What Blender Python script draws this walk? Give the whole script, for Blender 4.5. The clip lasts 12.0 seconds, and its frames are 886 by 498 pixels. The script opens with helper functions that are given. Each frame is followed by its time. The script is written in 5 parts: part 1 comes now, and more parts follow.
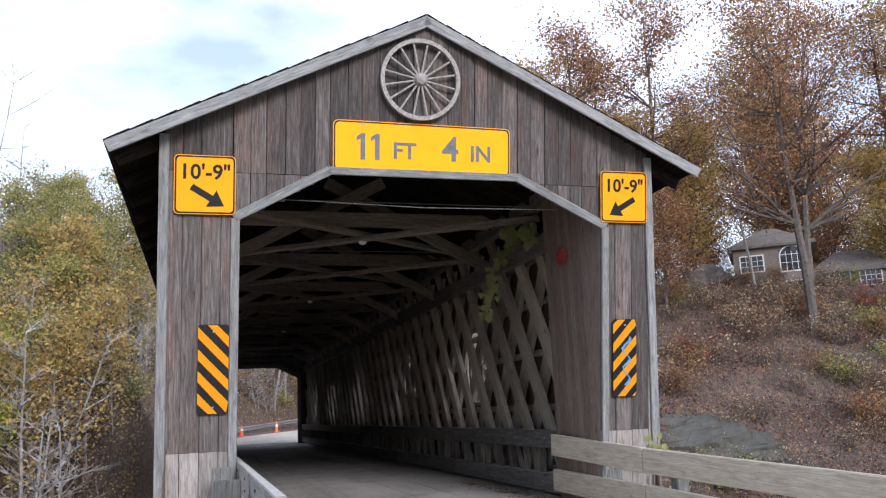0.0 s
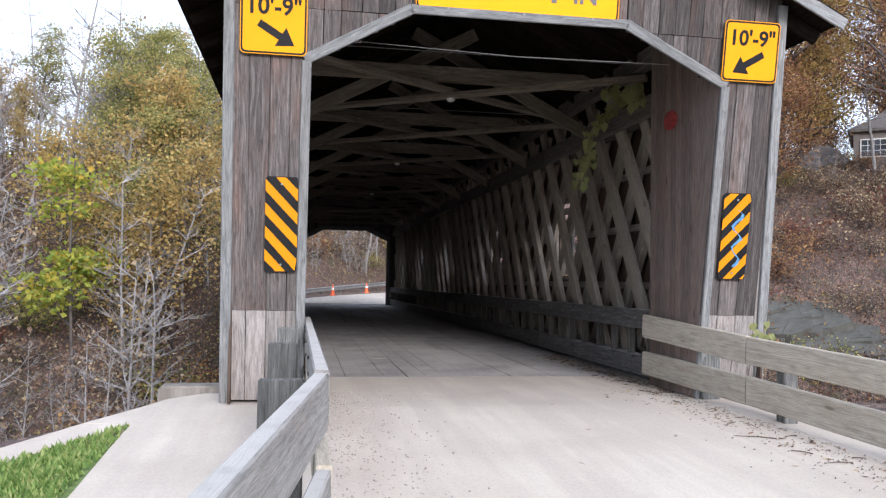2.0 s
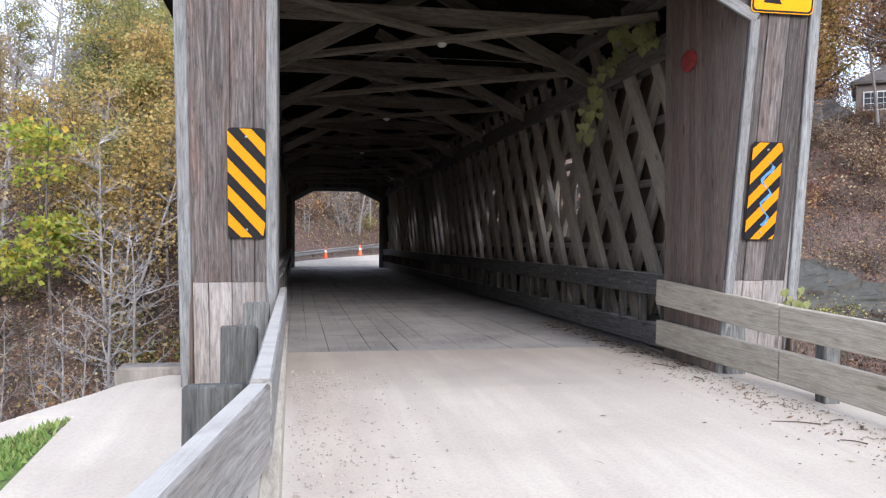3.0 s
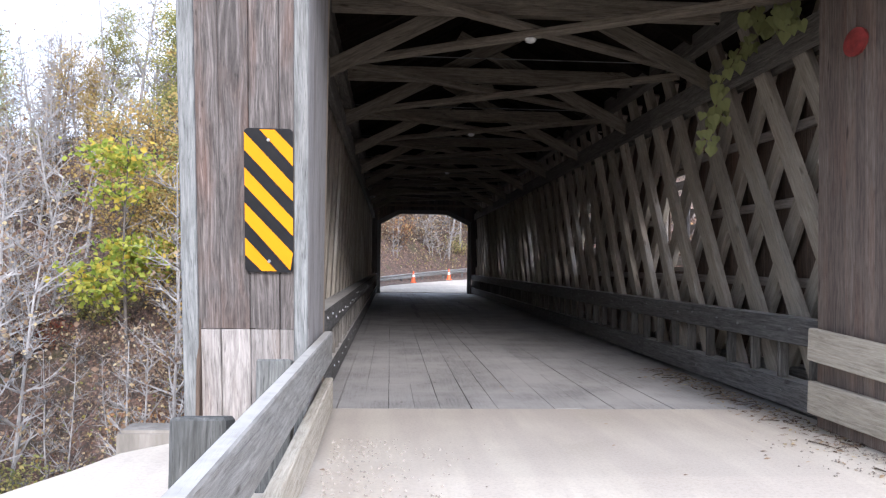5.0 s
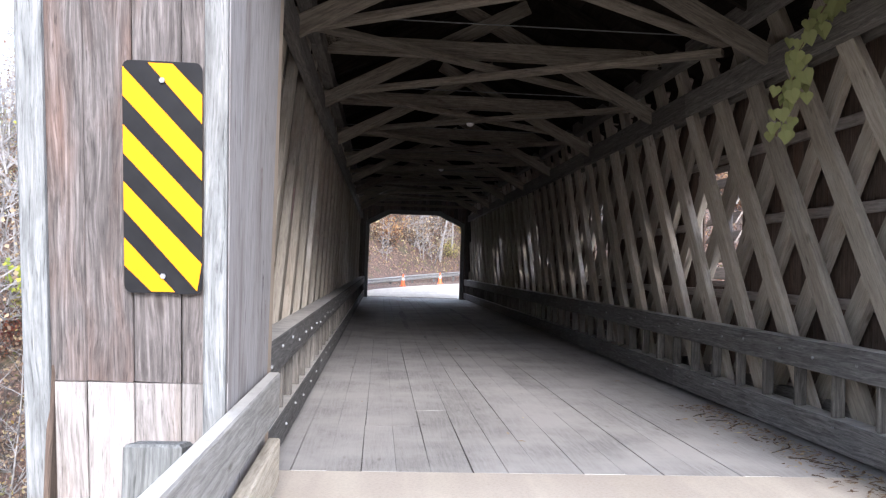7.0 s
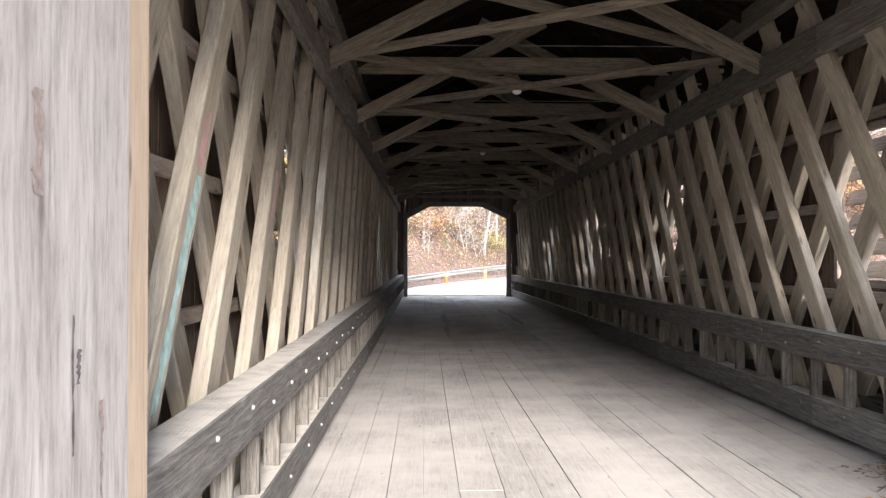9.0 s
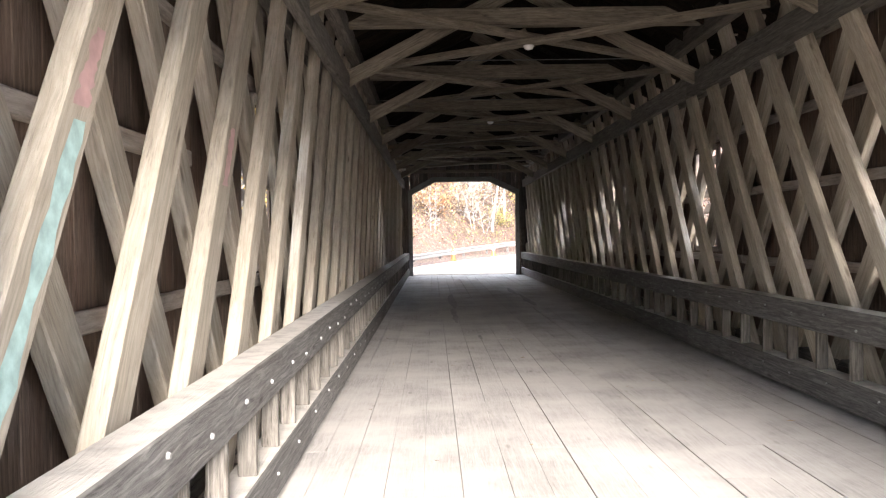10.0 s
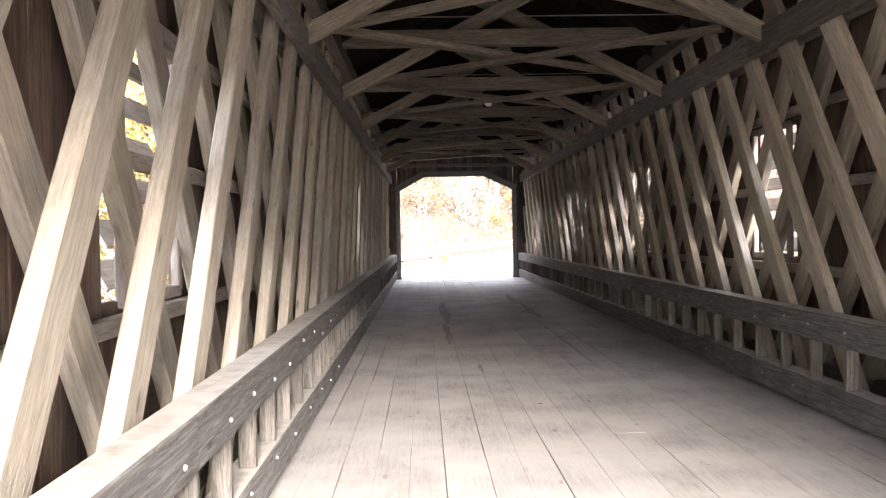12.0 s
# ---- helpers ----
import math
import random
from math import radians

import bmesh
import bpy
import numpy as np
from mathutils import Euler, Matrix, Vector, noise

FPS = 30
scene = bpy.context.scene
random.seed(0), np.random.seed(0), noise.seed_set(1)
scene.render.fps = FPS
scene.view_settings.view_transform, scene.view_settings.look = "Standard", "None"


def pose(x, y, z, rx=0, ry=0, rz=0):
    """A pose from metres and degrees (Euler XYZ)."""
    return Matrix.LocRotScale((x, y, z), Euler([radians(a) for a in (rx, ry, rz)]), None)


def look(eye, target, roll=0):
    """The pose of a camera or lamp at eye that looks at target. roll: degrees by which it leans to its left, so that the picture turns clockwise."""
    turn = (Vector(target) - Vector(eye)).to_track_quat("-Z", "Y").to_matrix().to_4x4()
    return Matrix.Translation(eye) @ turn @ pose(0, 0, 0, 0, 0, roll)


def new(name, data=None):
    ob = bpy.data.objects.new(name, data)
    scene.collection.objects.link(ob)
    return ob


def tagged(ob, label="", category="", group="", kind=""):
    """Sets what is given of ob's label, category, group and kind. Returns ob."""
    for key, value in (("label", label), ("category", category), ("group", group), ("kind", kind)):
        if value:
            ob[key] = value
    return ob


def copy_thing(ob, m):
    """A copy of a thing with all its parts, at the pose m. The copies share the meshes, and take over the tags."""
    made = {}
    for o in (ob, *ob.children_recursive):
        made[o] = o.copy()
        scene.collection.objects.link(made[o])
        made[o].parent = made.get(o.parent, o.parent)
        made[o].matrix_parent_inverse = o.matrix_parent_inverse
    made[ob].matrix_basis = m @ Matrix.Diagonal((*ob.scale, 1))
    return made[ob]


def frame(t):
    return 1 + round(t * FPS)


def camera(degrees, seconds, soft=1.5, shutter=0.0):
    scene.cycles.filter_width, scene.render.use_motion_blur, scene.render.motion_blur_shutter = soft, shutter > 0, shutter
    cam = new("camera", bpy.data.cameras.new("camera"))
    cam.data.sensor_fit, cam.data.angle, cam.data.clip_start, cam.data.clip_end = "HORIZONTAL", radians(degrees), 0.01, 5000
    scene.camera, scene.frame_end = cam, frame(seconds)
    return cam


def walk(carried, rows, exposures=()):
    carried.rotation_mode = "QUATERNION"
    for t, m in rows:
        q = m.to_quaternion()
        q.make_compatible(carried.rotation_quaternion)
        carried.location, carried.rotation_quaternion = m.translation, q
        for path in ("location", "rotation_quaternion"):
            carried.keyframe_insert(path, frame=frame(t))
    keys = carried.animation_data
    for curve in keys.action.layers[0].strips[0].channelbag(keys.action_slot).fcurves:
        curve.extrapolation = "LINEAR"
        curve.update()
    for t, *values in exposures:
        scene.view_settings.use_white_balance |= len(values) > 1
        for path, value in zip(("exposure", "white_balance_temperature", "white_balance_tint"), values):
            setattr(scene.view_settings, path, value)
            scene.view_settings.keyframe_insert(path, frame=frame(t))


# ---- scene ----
cam = camera(57.1, 12.0, soft=1.25)
PATH = [
    (0, (-0.387, -0.132, 1.204), (0.172, 1.748, 1.595), -2.5),
    (0.5, (-0.321, -0.077, 1.22), (0.187, 1.821, 1.595), -1.7),
    (1, (-0.28, 0.006, 1.225), (0.151, 1.937, 1.518), -0.5),
    (1.5, (-0.169, 0.313, 1.193), (0.185, 2.274, 1.366), 0.7),
    (2, (-0.098, 0.67, 1.208), (0.243, 2.639, 1.288), 1.0),
    (2.5, (0.011, 1.128, 1.233), (0.36, 3.097, 1.253), 0.7),
    (3, (0.11, 1.649, 1.248), (0.464, 3.618, 1.231), 0.3),
    (3.5, (0.357, 2.083, 1.249), (0.662, 4.059, 1.239), 0.7),
    (3.7, (0.412, 2.236, 1.261), (0.663, 4.22, 1.271), 0.9),
    (5.3, (0.475, 3.65, 1.36), (0.603, 5.646, 1.401), 0.8),
    (5.5, (0.438, 3.845, 1.372), (0.581, 5.839, 1.415), 0.8),
    (6, (0.518, 4.296, 1.359), (0.677, 6.289, 1.395), 0.9),
    (6.5, (0.548, 4.788, 1.415), (0.698, 6.782, 1.456), 1.6),
    (6.7, (0.537, 4.989, 1.417), (0.691, 6.983, 1.463), 1.8),
    (8.3, (0.87, 6.943, 1.492), (0.955, 8.942, 1.511), 1.5),
    (8.5, (0.842, 7.241, 1.523), (0.91, 9.24, 1.555), 1.1),
    (9, (0.732, 7.894, 1.549), (0.776, 9.894, 1.572), 0.0),
    (9.5, (0.785, 8.518, 1.57), (0.824, 10.517, 1.58), -0.6),
    (10, (0.796, 9.161, 1.55), (0.821, 11.161, 1.518), -0.8),
    (10.5, (0.797, 9.845, 1.511), (0.867, 11.843, 1.478), -1.1),
    (11, (0.845, 10.447, 1.575), (0.857, 12.447, 1.53), -1.5),
    (11.5, (0.874, 11.064, 1.57), (0.94, 13.061, 1.496), -1.6),
    (12, (0.841, 11.745, 1.634), (0.888, 13.744, 1.595), -1.0),
]
EXPOSURE = [(0.0, 0.25, 6150, 16), (2.5, 0.58, 6150, 16), (3.7, 0.7, 6100, 16), (5.3, 1.1, 6000, 16), (6.0, 1.3, 5950, 16), (6.7, 1.5, 6000, 16), (8.3, 2.2, 6400, 15),
            (9.0, 2.5, 6700, 14), (10.0, 3.0, 6800, 14), (11.0, 3.25, 6850, 15), (12.0, 3.68, 6900, 16)]
walk(cam, [(t, look(eye, target, roll)) for t, eye, target, roll in PATH], EXPOSURE)

# ---- light ----
SUN_EL, SUN_AZ = 20.0, 172.0
world = bpy.data.worlds.new("world")
scene.world = world
world.use_nodes = True
wn = world.node_tree
wn.nodes.clear()
w_out = wn.nodes.new("ShaderNodeOutputWorld")
w_bg = wn.nodes.new("ShaderNodeBackground")
w_sky = wn.nodes.new("ShaderNodeTexSky")
w_sky.sky_type, w_sky.sun_disc = "NISHITA", False
w_sky.sun_elevation, w_sky.sun_rotation = radians(SUN_EL), radians(SUN_AZ)
w_tc = wn.nodes.new("ShaderNodeTexCoord")
w_map = wn.nodes.new("ShaderNodeMapping")
w_map.inputs["Scale"].default_value = (1.6, 1.6, 4.0)
w_no = wn.nodes.new("ShaderNodeTexNoise")
w_no.inputs["Scale"].default_value, w_no.inputs["Detail"].default_value = 1.7, 6
w_ramp = wn.nodes.new("ShaderNodeValToRGB")
w_ramp.color_ramp.elements[0].position, w_ramp.color_ramp.elements[1].position = 0.34, 0.58
w_ramp.color_ramp.elements[0].color = (0.3, 0.3, 0.3, 1)
w_mix = wn.nodes.new("ShaderNodeMix")
w_mix.data_type = "RGBA"
w_mix.inputs[7].default_value = (8.6, 9.7, 11.3, 1)
wn.links.new(w_tc.outputs["Generated"], w_map.inputs["Vector"])
wn.links.new(w_map.outputs[0], w_no.inputs["Vector"])
wn.links.new(w_no.outputs[0], w_ramp.inputs[0])
wn.links.new(w_ramp.outputs[0], w_mix.inputs[0])
wn.links.new(w_sky.outputs[0], w_mix.inputs[6])
wn.links.new(w_mix.outputs[2], w_bg.inputs[0])
w_bg.inputs[1].default_value = 0.15
wn.links.new(w_bg.outputs[0], w_out.inputs[0])
sun_data = bpy.data.lights.new("sun", "SUN")
sun_data.energy, sun_data.angle, sun_data.color = 3.3, radians(20), (1.0, 0.965, 0.92)
sun = new("sun", sun_data)
a, e = radians(SUN_AZ), radians(SUN_EL)
sun.matrix_basis = look((math.sin(a) * math.cos(e) * 40, math.cos(a) * math.cos(e) * 40, math.sin(e) * 40), (0, 0, 0))

# ---- materials ----


def nodes_of(name, rough=0.8, metal=0.0):
    m = bpy.data.materials.new(name)
    m.use_nodes = True
    t = m.node_tree
    b = t.nodes["Principled BSDF"]
    b.inputs["Roughness"].default_value, b.inputs["Metallic"].default_value = rough, metal
    return m, t, b


def ramp(t, src, stops):
    r = t.nodes.new("ShaderNodeValToRGB")
    el = r.color_ramp.elements
    while len(el) < len(stops):
        el.new(0.5)
    for k, (p, c) in zip(el, stops):
        k.position, k.color = p, (*c, 1)
    t.links.new(src, r.inputs[0])
    return r.outputs[0]


def noise_of(t, vec, scale, detail=4, rough=0.55):
    n = t.nodes.new("ShaderNodeTexNoise")
    n.inputs["Scale"].default_value, n.inputs["Detail"].default_value, n.inputs["Roughness"].default_value = scale, detail, rough
    t.links.new(vec, n.inputs["Vector"])
    return n.outputs[0]


def mix(t, fac, a, b, mode="MIX"):
    n = t.nodes.new("ShaderNodeMix")
    n.data_type, n.blend_type = "RGBA", mode
    for v, k in ((fac, 0), (a, 6), (b, 7)):
        if isinstance(v, (int, float)):
            n.inputs[k].default_value = v
        elif isinstance(v, tuple):
            n.inputs[k].default_value = (*v, 1)
        else:
            t.links.new(v, n.inputs[k])
    return n.outputs[2]


def mapped(t, src, scale):
    n = t.nodes.new("ShaderNodeMapping")
    n.inputs["Scale"].default_value = scale
    t.links.new(src, n.inputs["Vector"])
    return n.outputs[0]


def bump(t, b, h, strength=0.4, dist=0.004):
    n = t.nodes.new("ShaderNodeBump")
    n.inputs["Strength"].default_value, n.inputs["Distance"].default_value = strength, dist
    t.links.new(h, n.inputs["Height"])
    t.links.new(n.outputs[0], b.inputs["Normal"])


def wood(name, dark, mid, light, stain=(0.2, 0.09, 0.05), stain_amount=0.25, rough=0.85, vary=0.35, dust=None, weather=0.8, top=None, cracks=0.7, gloss=0.3, relief=0.7):
    """Weathered timber: grain along the piece's own x axis, knots, stains, a tone of its own for each piece."""
    m, t, b = nodes_of(name, rough)
    tc = t.nodes.new("ShaderNodeTexCoord")
    oi = t.nodes.new("ShaderNodeObjectInfo")
    off = t.nodes.new("ShaderNodeVectorMath")
    off.operation = "MULTIPLY_ADD"
    comb = t.nodes.new("ShaderNodeCombineXYZ")
    for k in range(3):
        t.links.new(oi.outputs["Random"], comb.inputs[k])
    t.links.new(comb.outputs[0], off.inputs[0])
    off.inputs[1].default_value = (37.0, 19.0, 53.0)
    t.links.new(tc.outputs["Object"], off.inputs[2])
    # the grain wanders round knots instead of running dead straight
    wander = t.nodes.new("ShaderNodeTexNoise")
    wander.inputs["Scale"].default_value, wander.inputs["Detail"].default_value = 1.0, 2
    t.links.new(mapped(t, off.outputs[0], (1.7, 7, 7)), wander.inputs["Vector"])
    bend = t.nodes.new("ShaderNodeVectorMath")
    bend.operation = "MULTIPLY_ADD"
    t.links.new(wander.outputs["Color"], bend.inputs[0])
    bend.inputs[1].default_value = (0.0, 0.07, 0.07)
    t.links.new(off.outputs[0], bend.inputs[2])
    v = bend.outputs[0]
    b.inputs["Specular IOR Level"].default_value = gloss
    grain = noise_of(t, mapped(t, v, (0.9, 30, 30)), 2.0, 8, 0.66)
    broad = noise_of(t, mapped(t, v, (0.7, 3.5, 3.5)), 1.3, 4)
    fine = noise_of(t, mapped(t, v, (3, 75, 75)), 2.0, 4)
    col = ramp(t, grain, [(0.22, dark), (0.5, mid), (0.8, light)])
    col = mix(t, ramp(t, broad, [(0.5, (0, 0, 0)), (0.75, (stain_amount,) * 3)]), col, stain)
    tone = ramp(t, oi.outputs["Random"], [(0.0, (1 - vary,) * 3), (1.0, (1 + vary * 0.45,) * 3)])
    col = mix(t, 1.0, col, tone, "MULTIPLY")
    crack = ramp(t, fine, [(0.32, (0.3,) * 3), (0.43, (1, 1, 1))])
    col = mix(t, cracks, col, crack, "MULTIPLY")
    blot = noise_of(t, mapped(t, v, (2.6, 15, 15)), 2.0, 6, 0.7)
    col = mix(t, weather, col, ramp(t, blot, [(0.3, (0.55, 0.54, 0.53)), (0.5, (1, 1, 1)), (0.72, (1.3, 1.29, 1.27))]), "MULTIPLY")
    knot = t.nodes.new("ShaderNodeTexVoronoi")
    knot.inputs["Scale"].default_value = 1.0
    t.links.new(mapped(t, v, (1.6, 5.5, 5.5)), knot.inputs["Vector"])
    col = mix(t, 0.7, col, ramp(t, knot.outputs["Distance"], [(0.05, (0.3, 0.26, 0.23)), (0.12, (1, 1, 1))]), "MULTIPLY")
    if dust:
        geo = t.nodes.new("ShaderNodeNewGeometry")
        patch = noise_of(t, geo.outputs["Position"], 1.1, 6, 0.6)
        col = mix(t, ramp(t, patch, [(0.38, (0.1,) * 3), (0.62, (0.85,) * 3)]), col, dust)
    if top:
        # the faces that look up take a paler film: dust on the guard timbers
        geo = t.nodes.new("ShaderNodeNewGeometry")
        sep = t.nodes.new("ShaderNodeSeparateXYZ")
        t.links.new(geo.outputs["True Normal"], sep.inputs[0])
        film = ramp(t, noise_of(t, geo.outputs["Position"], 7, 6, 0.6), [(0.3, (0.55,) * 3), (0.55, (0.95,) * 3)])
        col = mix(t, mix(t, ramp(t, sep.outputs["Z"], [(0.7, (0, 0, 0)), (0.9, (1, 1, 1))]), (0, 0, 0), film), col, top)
    t.links.new(col, b.inputs["Base Color"])
    add = t.nodes.new("ShaderNodeMath")
    t.links.new(grain, add.inputs[0])
    t.links.new(fine, add.inputs[1])
    bump(t, b, add.outputs[0], relief, 0.007)
    return m


def plain(name, color, rough=0.5, metal=0.0, wear=0.15, scale=9.0, gloss=0.5):
    m, t, b = nodes_of(name, rough, metal)
    b.inputs["Specular IOR Level"].default_value = gloss
    tc = t.nodes.new("ShaderNodeTexCoord")
    n = noise_of(t, tc.outputs["Object"], scale, 6)
    lo = tuple(c * (1 - wear) for c in color)
    hi = tuple(min(1, c * (1 + wear * 0.5)) for c in color)
    t.links.new(ramp(t, n, [(0.3, lo), (0.7, hi)]), b.inputs["Base Color"])
    bump(t, b, n, 0.1, 0.002)
    return m


W_FACADE = wood("facade_wood", (0.03, 0.026, 0.024), (0.086, 0.075, 0.07), (0.21, 0.187, 0.177), (0.16, 0.075, 0.047), 0.42, vary=0.5, weather=0.9)
W_TAN = wood("tan_board_wood", (0.26, 0.225, 0.17), (0.43, 0.382, 0.308), (0.57, 0.52, 0.43), (0.3, 0.24, 0.16), 0.25, vary=0.1, weather=0.5, cracks=0.35)
W_SKIRT = wood("skirt_wood", (0.15, 0.133, 0.12), (0.28, 0.255, 0.238), (0.4, 0.375, 0.35), (0.34, 0.2, 0.13), 0.3)
W_TRIM = wood("trim_wood", (0.1, 0.104, 0.102), (0.195, 0.2, 0.196), (0.33, 0.333, 0.325), (0.2, 0.16, 0.13), 0.2, vary=0.2)
W_LATTICE = wood("lattice_wood", (0.25, 0.212, 0.166), (0.39, 0.343, 0.28), (0.49, 0.44, 0.372), (0.22, 0.145, 0.09), 0.3, vary=0.3, weather=0.5, cracks=0.35, relief=0.5)
W_BEAM = wood("beam_wood", (0.05, 0.045, 0.04), (0.125, 0.114, 0.1), (0.25, 0.23, 0.205), (0.09, 0.07, 0.055), 0.35)
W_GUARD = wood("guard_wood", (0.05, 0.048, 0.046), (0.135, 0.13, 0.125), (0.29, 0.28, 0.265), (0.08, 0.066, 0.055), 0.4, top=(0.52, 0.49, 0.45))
# near black: the shade under the roof is put into this colour
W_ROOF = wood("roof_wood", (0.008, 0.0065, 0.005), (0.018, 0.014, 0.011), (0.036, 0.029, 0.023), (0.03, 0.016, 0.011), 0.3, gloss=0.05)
W_FRAME = wood("roof_frame_wood", (0.085, 0.07, 0.053), (0.2, 0.17, 0.133), (0.32, 0.275, 0.22), (0.09, 0.065, 0.045), 0.3)
W_DECK = wood("deck_wood", (0.2, 0.188, 0.175), (0.31, 0.297, 0.283), (0.4, 0.387, 0.373), (0.3, 0.27, 0.24), 0.3, vary=0.12, dust=(0.43, 0.408, 0.385), weather=0.4, cracks=0.2, relief=0.35)
# the rails' upward faces are paler than their sides
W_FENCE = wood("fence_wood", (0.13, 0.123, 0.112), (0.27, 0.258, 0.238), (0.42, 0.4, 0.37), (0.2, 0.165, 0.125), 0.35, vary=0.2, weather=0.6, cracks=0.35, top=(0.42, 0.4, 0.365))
W_POST = wood("post_wood", (0.045, 0.047, 0.045), (0.115, 0.117, 0.112), (0.23, 0.23, 0.22), (0.07, 0.065, 0.055), 0.4)
W_SIDING = wood("siding_wood", (0.055, 0.037, 0.027), (0.12, 0.085, 0.064), (0.2, 0.148, 0.115), (0.17, 0.075, 0.045), 0.35)
W_JAMB = wood("jamb_wood", (0.22, 0.186, 0.16), (0.31, 0.272, 0.242), (0.4, 0.36, 0.327), (0.3, 0.19, 0.135), 0.35, vary=0.12, weather=0.8, cracks=0.15, relief=0.4)
W_BROWN = wood("brown_jamb_wood", (0.1, 0.076, 0.062), (0.185, 0.145, 0.122), (0.28, 0.235, 0.205), (0.25, 0.13, 0.085), 0.4, vary=0.2, weather=0.8, cracks=0.3)
W_PALE = wood("pale_jamb_wood", (0.24, 0.222, 0.212), (0.29, 0.272, 0.265), (0.34, 0.322, 0.315), (0.13, 0.105, 0.092), 0.75, vary=0.12, weather=0.7, cracks=0.0, relief=0.12)
W_NEW = wood("newer_post_wood", (0.24, 0.185, 0.135), (0.3, 0.238, 0.18), (0.36, 0.295, 0.235), (0.4, 0.27, 0.16), 0.2, vary=0.05, weather=0.3, cracks=0.0, relief=0.15)
YELLOW = plain("sign_yellow", (0.72, 0.29, 0.002), 0.6, wear=0.06, scale=4, gloss=0.12)
AMBER = plain("sign_amber", (0.86, 0.33, 0.002), 0.6, wear=0.06, scale=4, gloss=0.12)
MARKER = plain("marker_yellow", (0.54, 0.205, 0.002), 0.6, wear=0.06, scale=4, gloss=0.12)
BLACK = plain("sign_black", (0.012, 0.012, 0.013), 0.5, wear=0.3, gloss=0.12)
RUST = plain("rusty_bolt", (0.06, 0.045, 0.035), 0.7, 0.3, 0.4)
STEEL = plain("bolt_steel", (0.27, 0.27, 0.265), 0.7, 0.3, 0.5, 60)
GREYLETTER = plain("faded_letter", (0.09, 0.09, 0.1), 0.6, wear=0.3)
ZINC = plain("galvanised_steel", (0.62, 0.63, 0.63), 0.45, 0.6, 0.25)
WHEELWOOD = plain("wheel_wood", (0.27, 0.25, 0.23), 0.85, wear=0.45, scale=30)
PAINT_BLUE = plain("paint_blue", (0.07, 0.22, 0.42), 0.6, wear=0.5, scale=30)
IRON = plain("dull_iron", (0.15, 0.15, 0.145), 0.6, 0.4, 0.3)
PAINT_TEAL = plain("paint_teal", (0.33, 0.47, 0.45), 0.8, wear=0.35, scale=14)
PAINT_PINK = plain("paint_pink", (0.42, 0.26, 0.25), 0.7, wear=0.3)

# ---- mesh helpers ----
UP = Vector((0, 0, 1))
WORLD = {}
CACHE = {}


def mesh_of(name, bm, material, smooth=False):
    me = bpy.data.meshes.new(name)
    bmesh.ops.recalc_face_normals(bm, faces=bm.faces)
    bm.to_mesh(me)
    bm.free()
    me.materials.append(material)
    if smooth:
        me.shade_smooth()
    return me


def place(name, me, m=None, parent=None, label=""):
    """Links mesh data as one object at the world pose m, under a thing or a part."""
    ob = new(name, me)
    m = m or Matrix()
    WORLD[ob.name] = m
    if parent:
        ob.parent = parent
        m = WORLD[parent.name].inverted() @ m
    ob.matrix_basis = m
    return tagged(ob, label)


def part(name, bm, material, parent, label="", m=None, smooth=False):
    return place(name, mesh_of(name, bm, material, smooth), m, parent, label)


def thing(name, at, label, category, group="", kind=""):
    ob = new(name)
    ob.matrix_basis = Matrix.Translation(at)
    WORLD[ob.name] = ob.matrix_basis.copy()
    return tagged(ob, label, category, group, kind)


def plank_mesh(l, w, t, material, ch=0.008):
    """A sawn piece: length along x, width along y, thickness along z, with worn long edges."""
    key = (round(l, 2), round(w, 3), round(t, 3), material.name, ch)
    if key in CACHE:
        return CACHE[key]
    ch = min(ch, w * 0.2, t * 0.2)
    rng = random.Random(hash(key[:3]) & 0xFFFF)
    ring = [(-w / 2 + ch, -t / 2), (w / 2 - ch, -t / 2), (w / 2, -t / 2 + ch), (w / 2, t / 2 - ch), (w / 2 - ch, t / 2), (-w / 2 + ch, t / 2), (-w / 2, t / 2 - ch), (-w / 2, -t / 2 + ch)]
    verts, faces = [], []
    for x in (-l / 2, l / 2):
        j = [rng.uniform(-0.004, 0.004) for _ in range(2)]
        verts += [(x + rng.uniform(-0.003, 0.003), y + j[0], z) for y, z in ring]
    for k in range(8):
        faces.append((k, (k + 1) % 8, 8 + (k + 1) % 8, 8 + k))
    faces += [tuple(range(7, -1, -1)), tuple(range(8, 16))]
    me = bpy.data.meshes.new("plank")
    me.from_pydata(verts, [], faces)
    me.materials.append(material)
    CACHE[key] = me
    return me


def between(p0, p1, face):
    """Pose of a piece from p0 to p1 whose thickness points along face."""
    p0, p1 = Vector(p0), Vector(p1)
    x = (p1 - p0).normalized()
    z = (Vector(face) - x * x.dot(Vector(face))).normalized()
    y = z.cross(x)
    m = Matrix((x, y, z)).transposed().to_4x4()
    m.translation = (p0 + p1) / 2
    return m


def beam(name, p0, p1, w, t, face, material, parent, label="", ch=0.008):
    l = (Vector(p1) - Vector(p0)).length
    return place(name, plank_mesh(l, w, t, material, ch), between(p0, p1, face), parent, label)


def add_box(bm, lo, hi):
    vs = [bm.verts.new((x, y, z)) for x in (lo[0], hi[0]) for y in (lo[1], hi[1]) for z in (lo[2], hi[2])]
    for f in ((0, 1, 3, 2), (4, 6, 7, 5), (0, 4, 5, 1), (2, 3, 7, 6), (0, 2, 6, 4), (1, 5, 7, 3)):
        bm.faces.new([vs[k] for k in f])


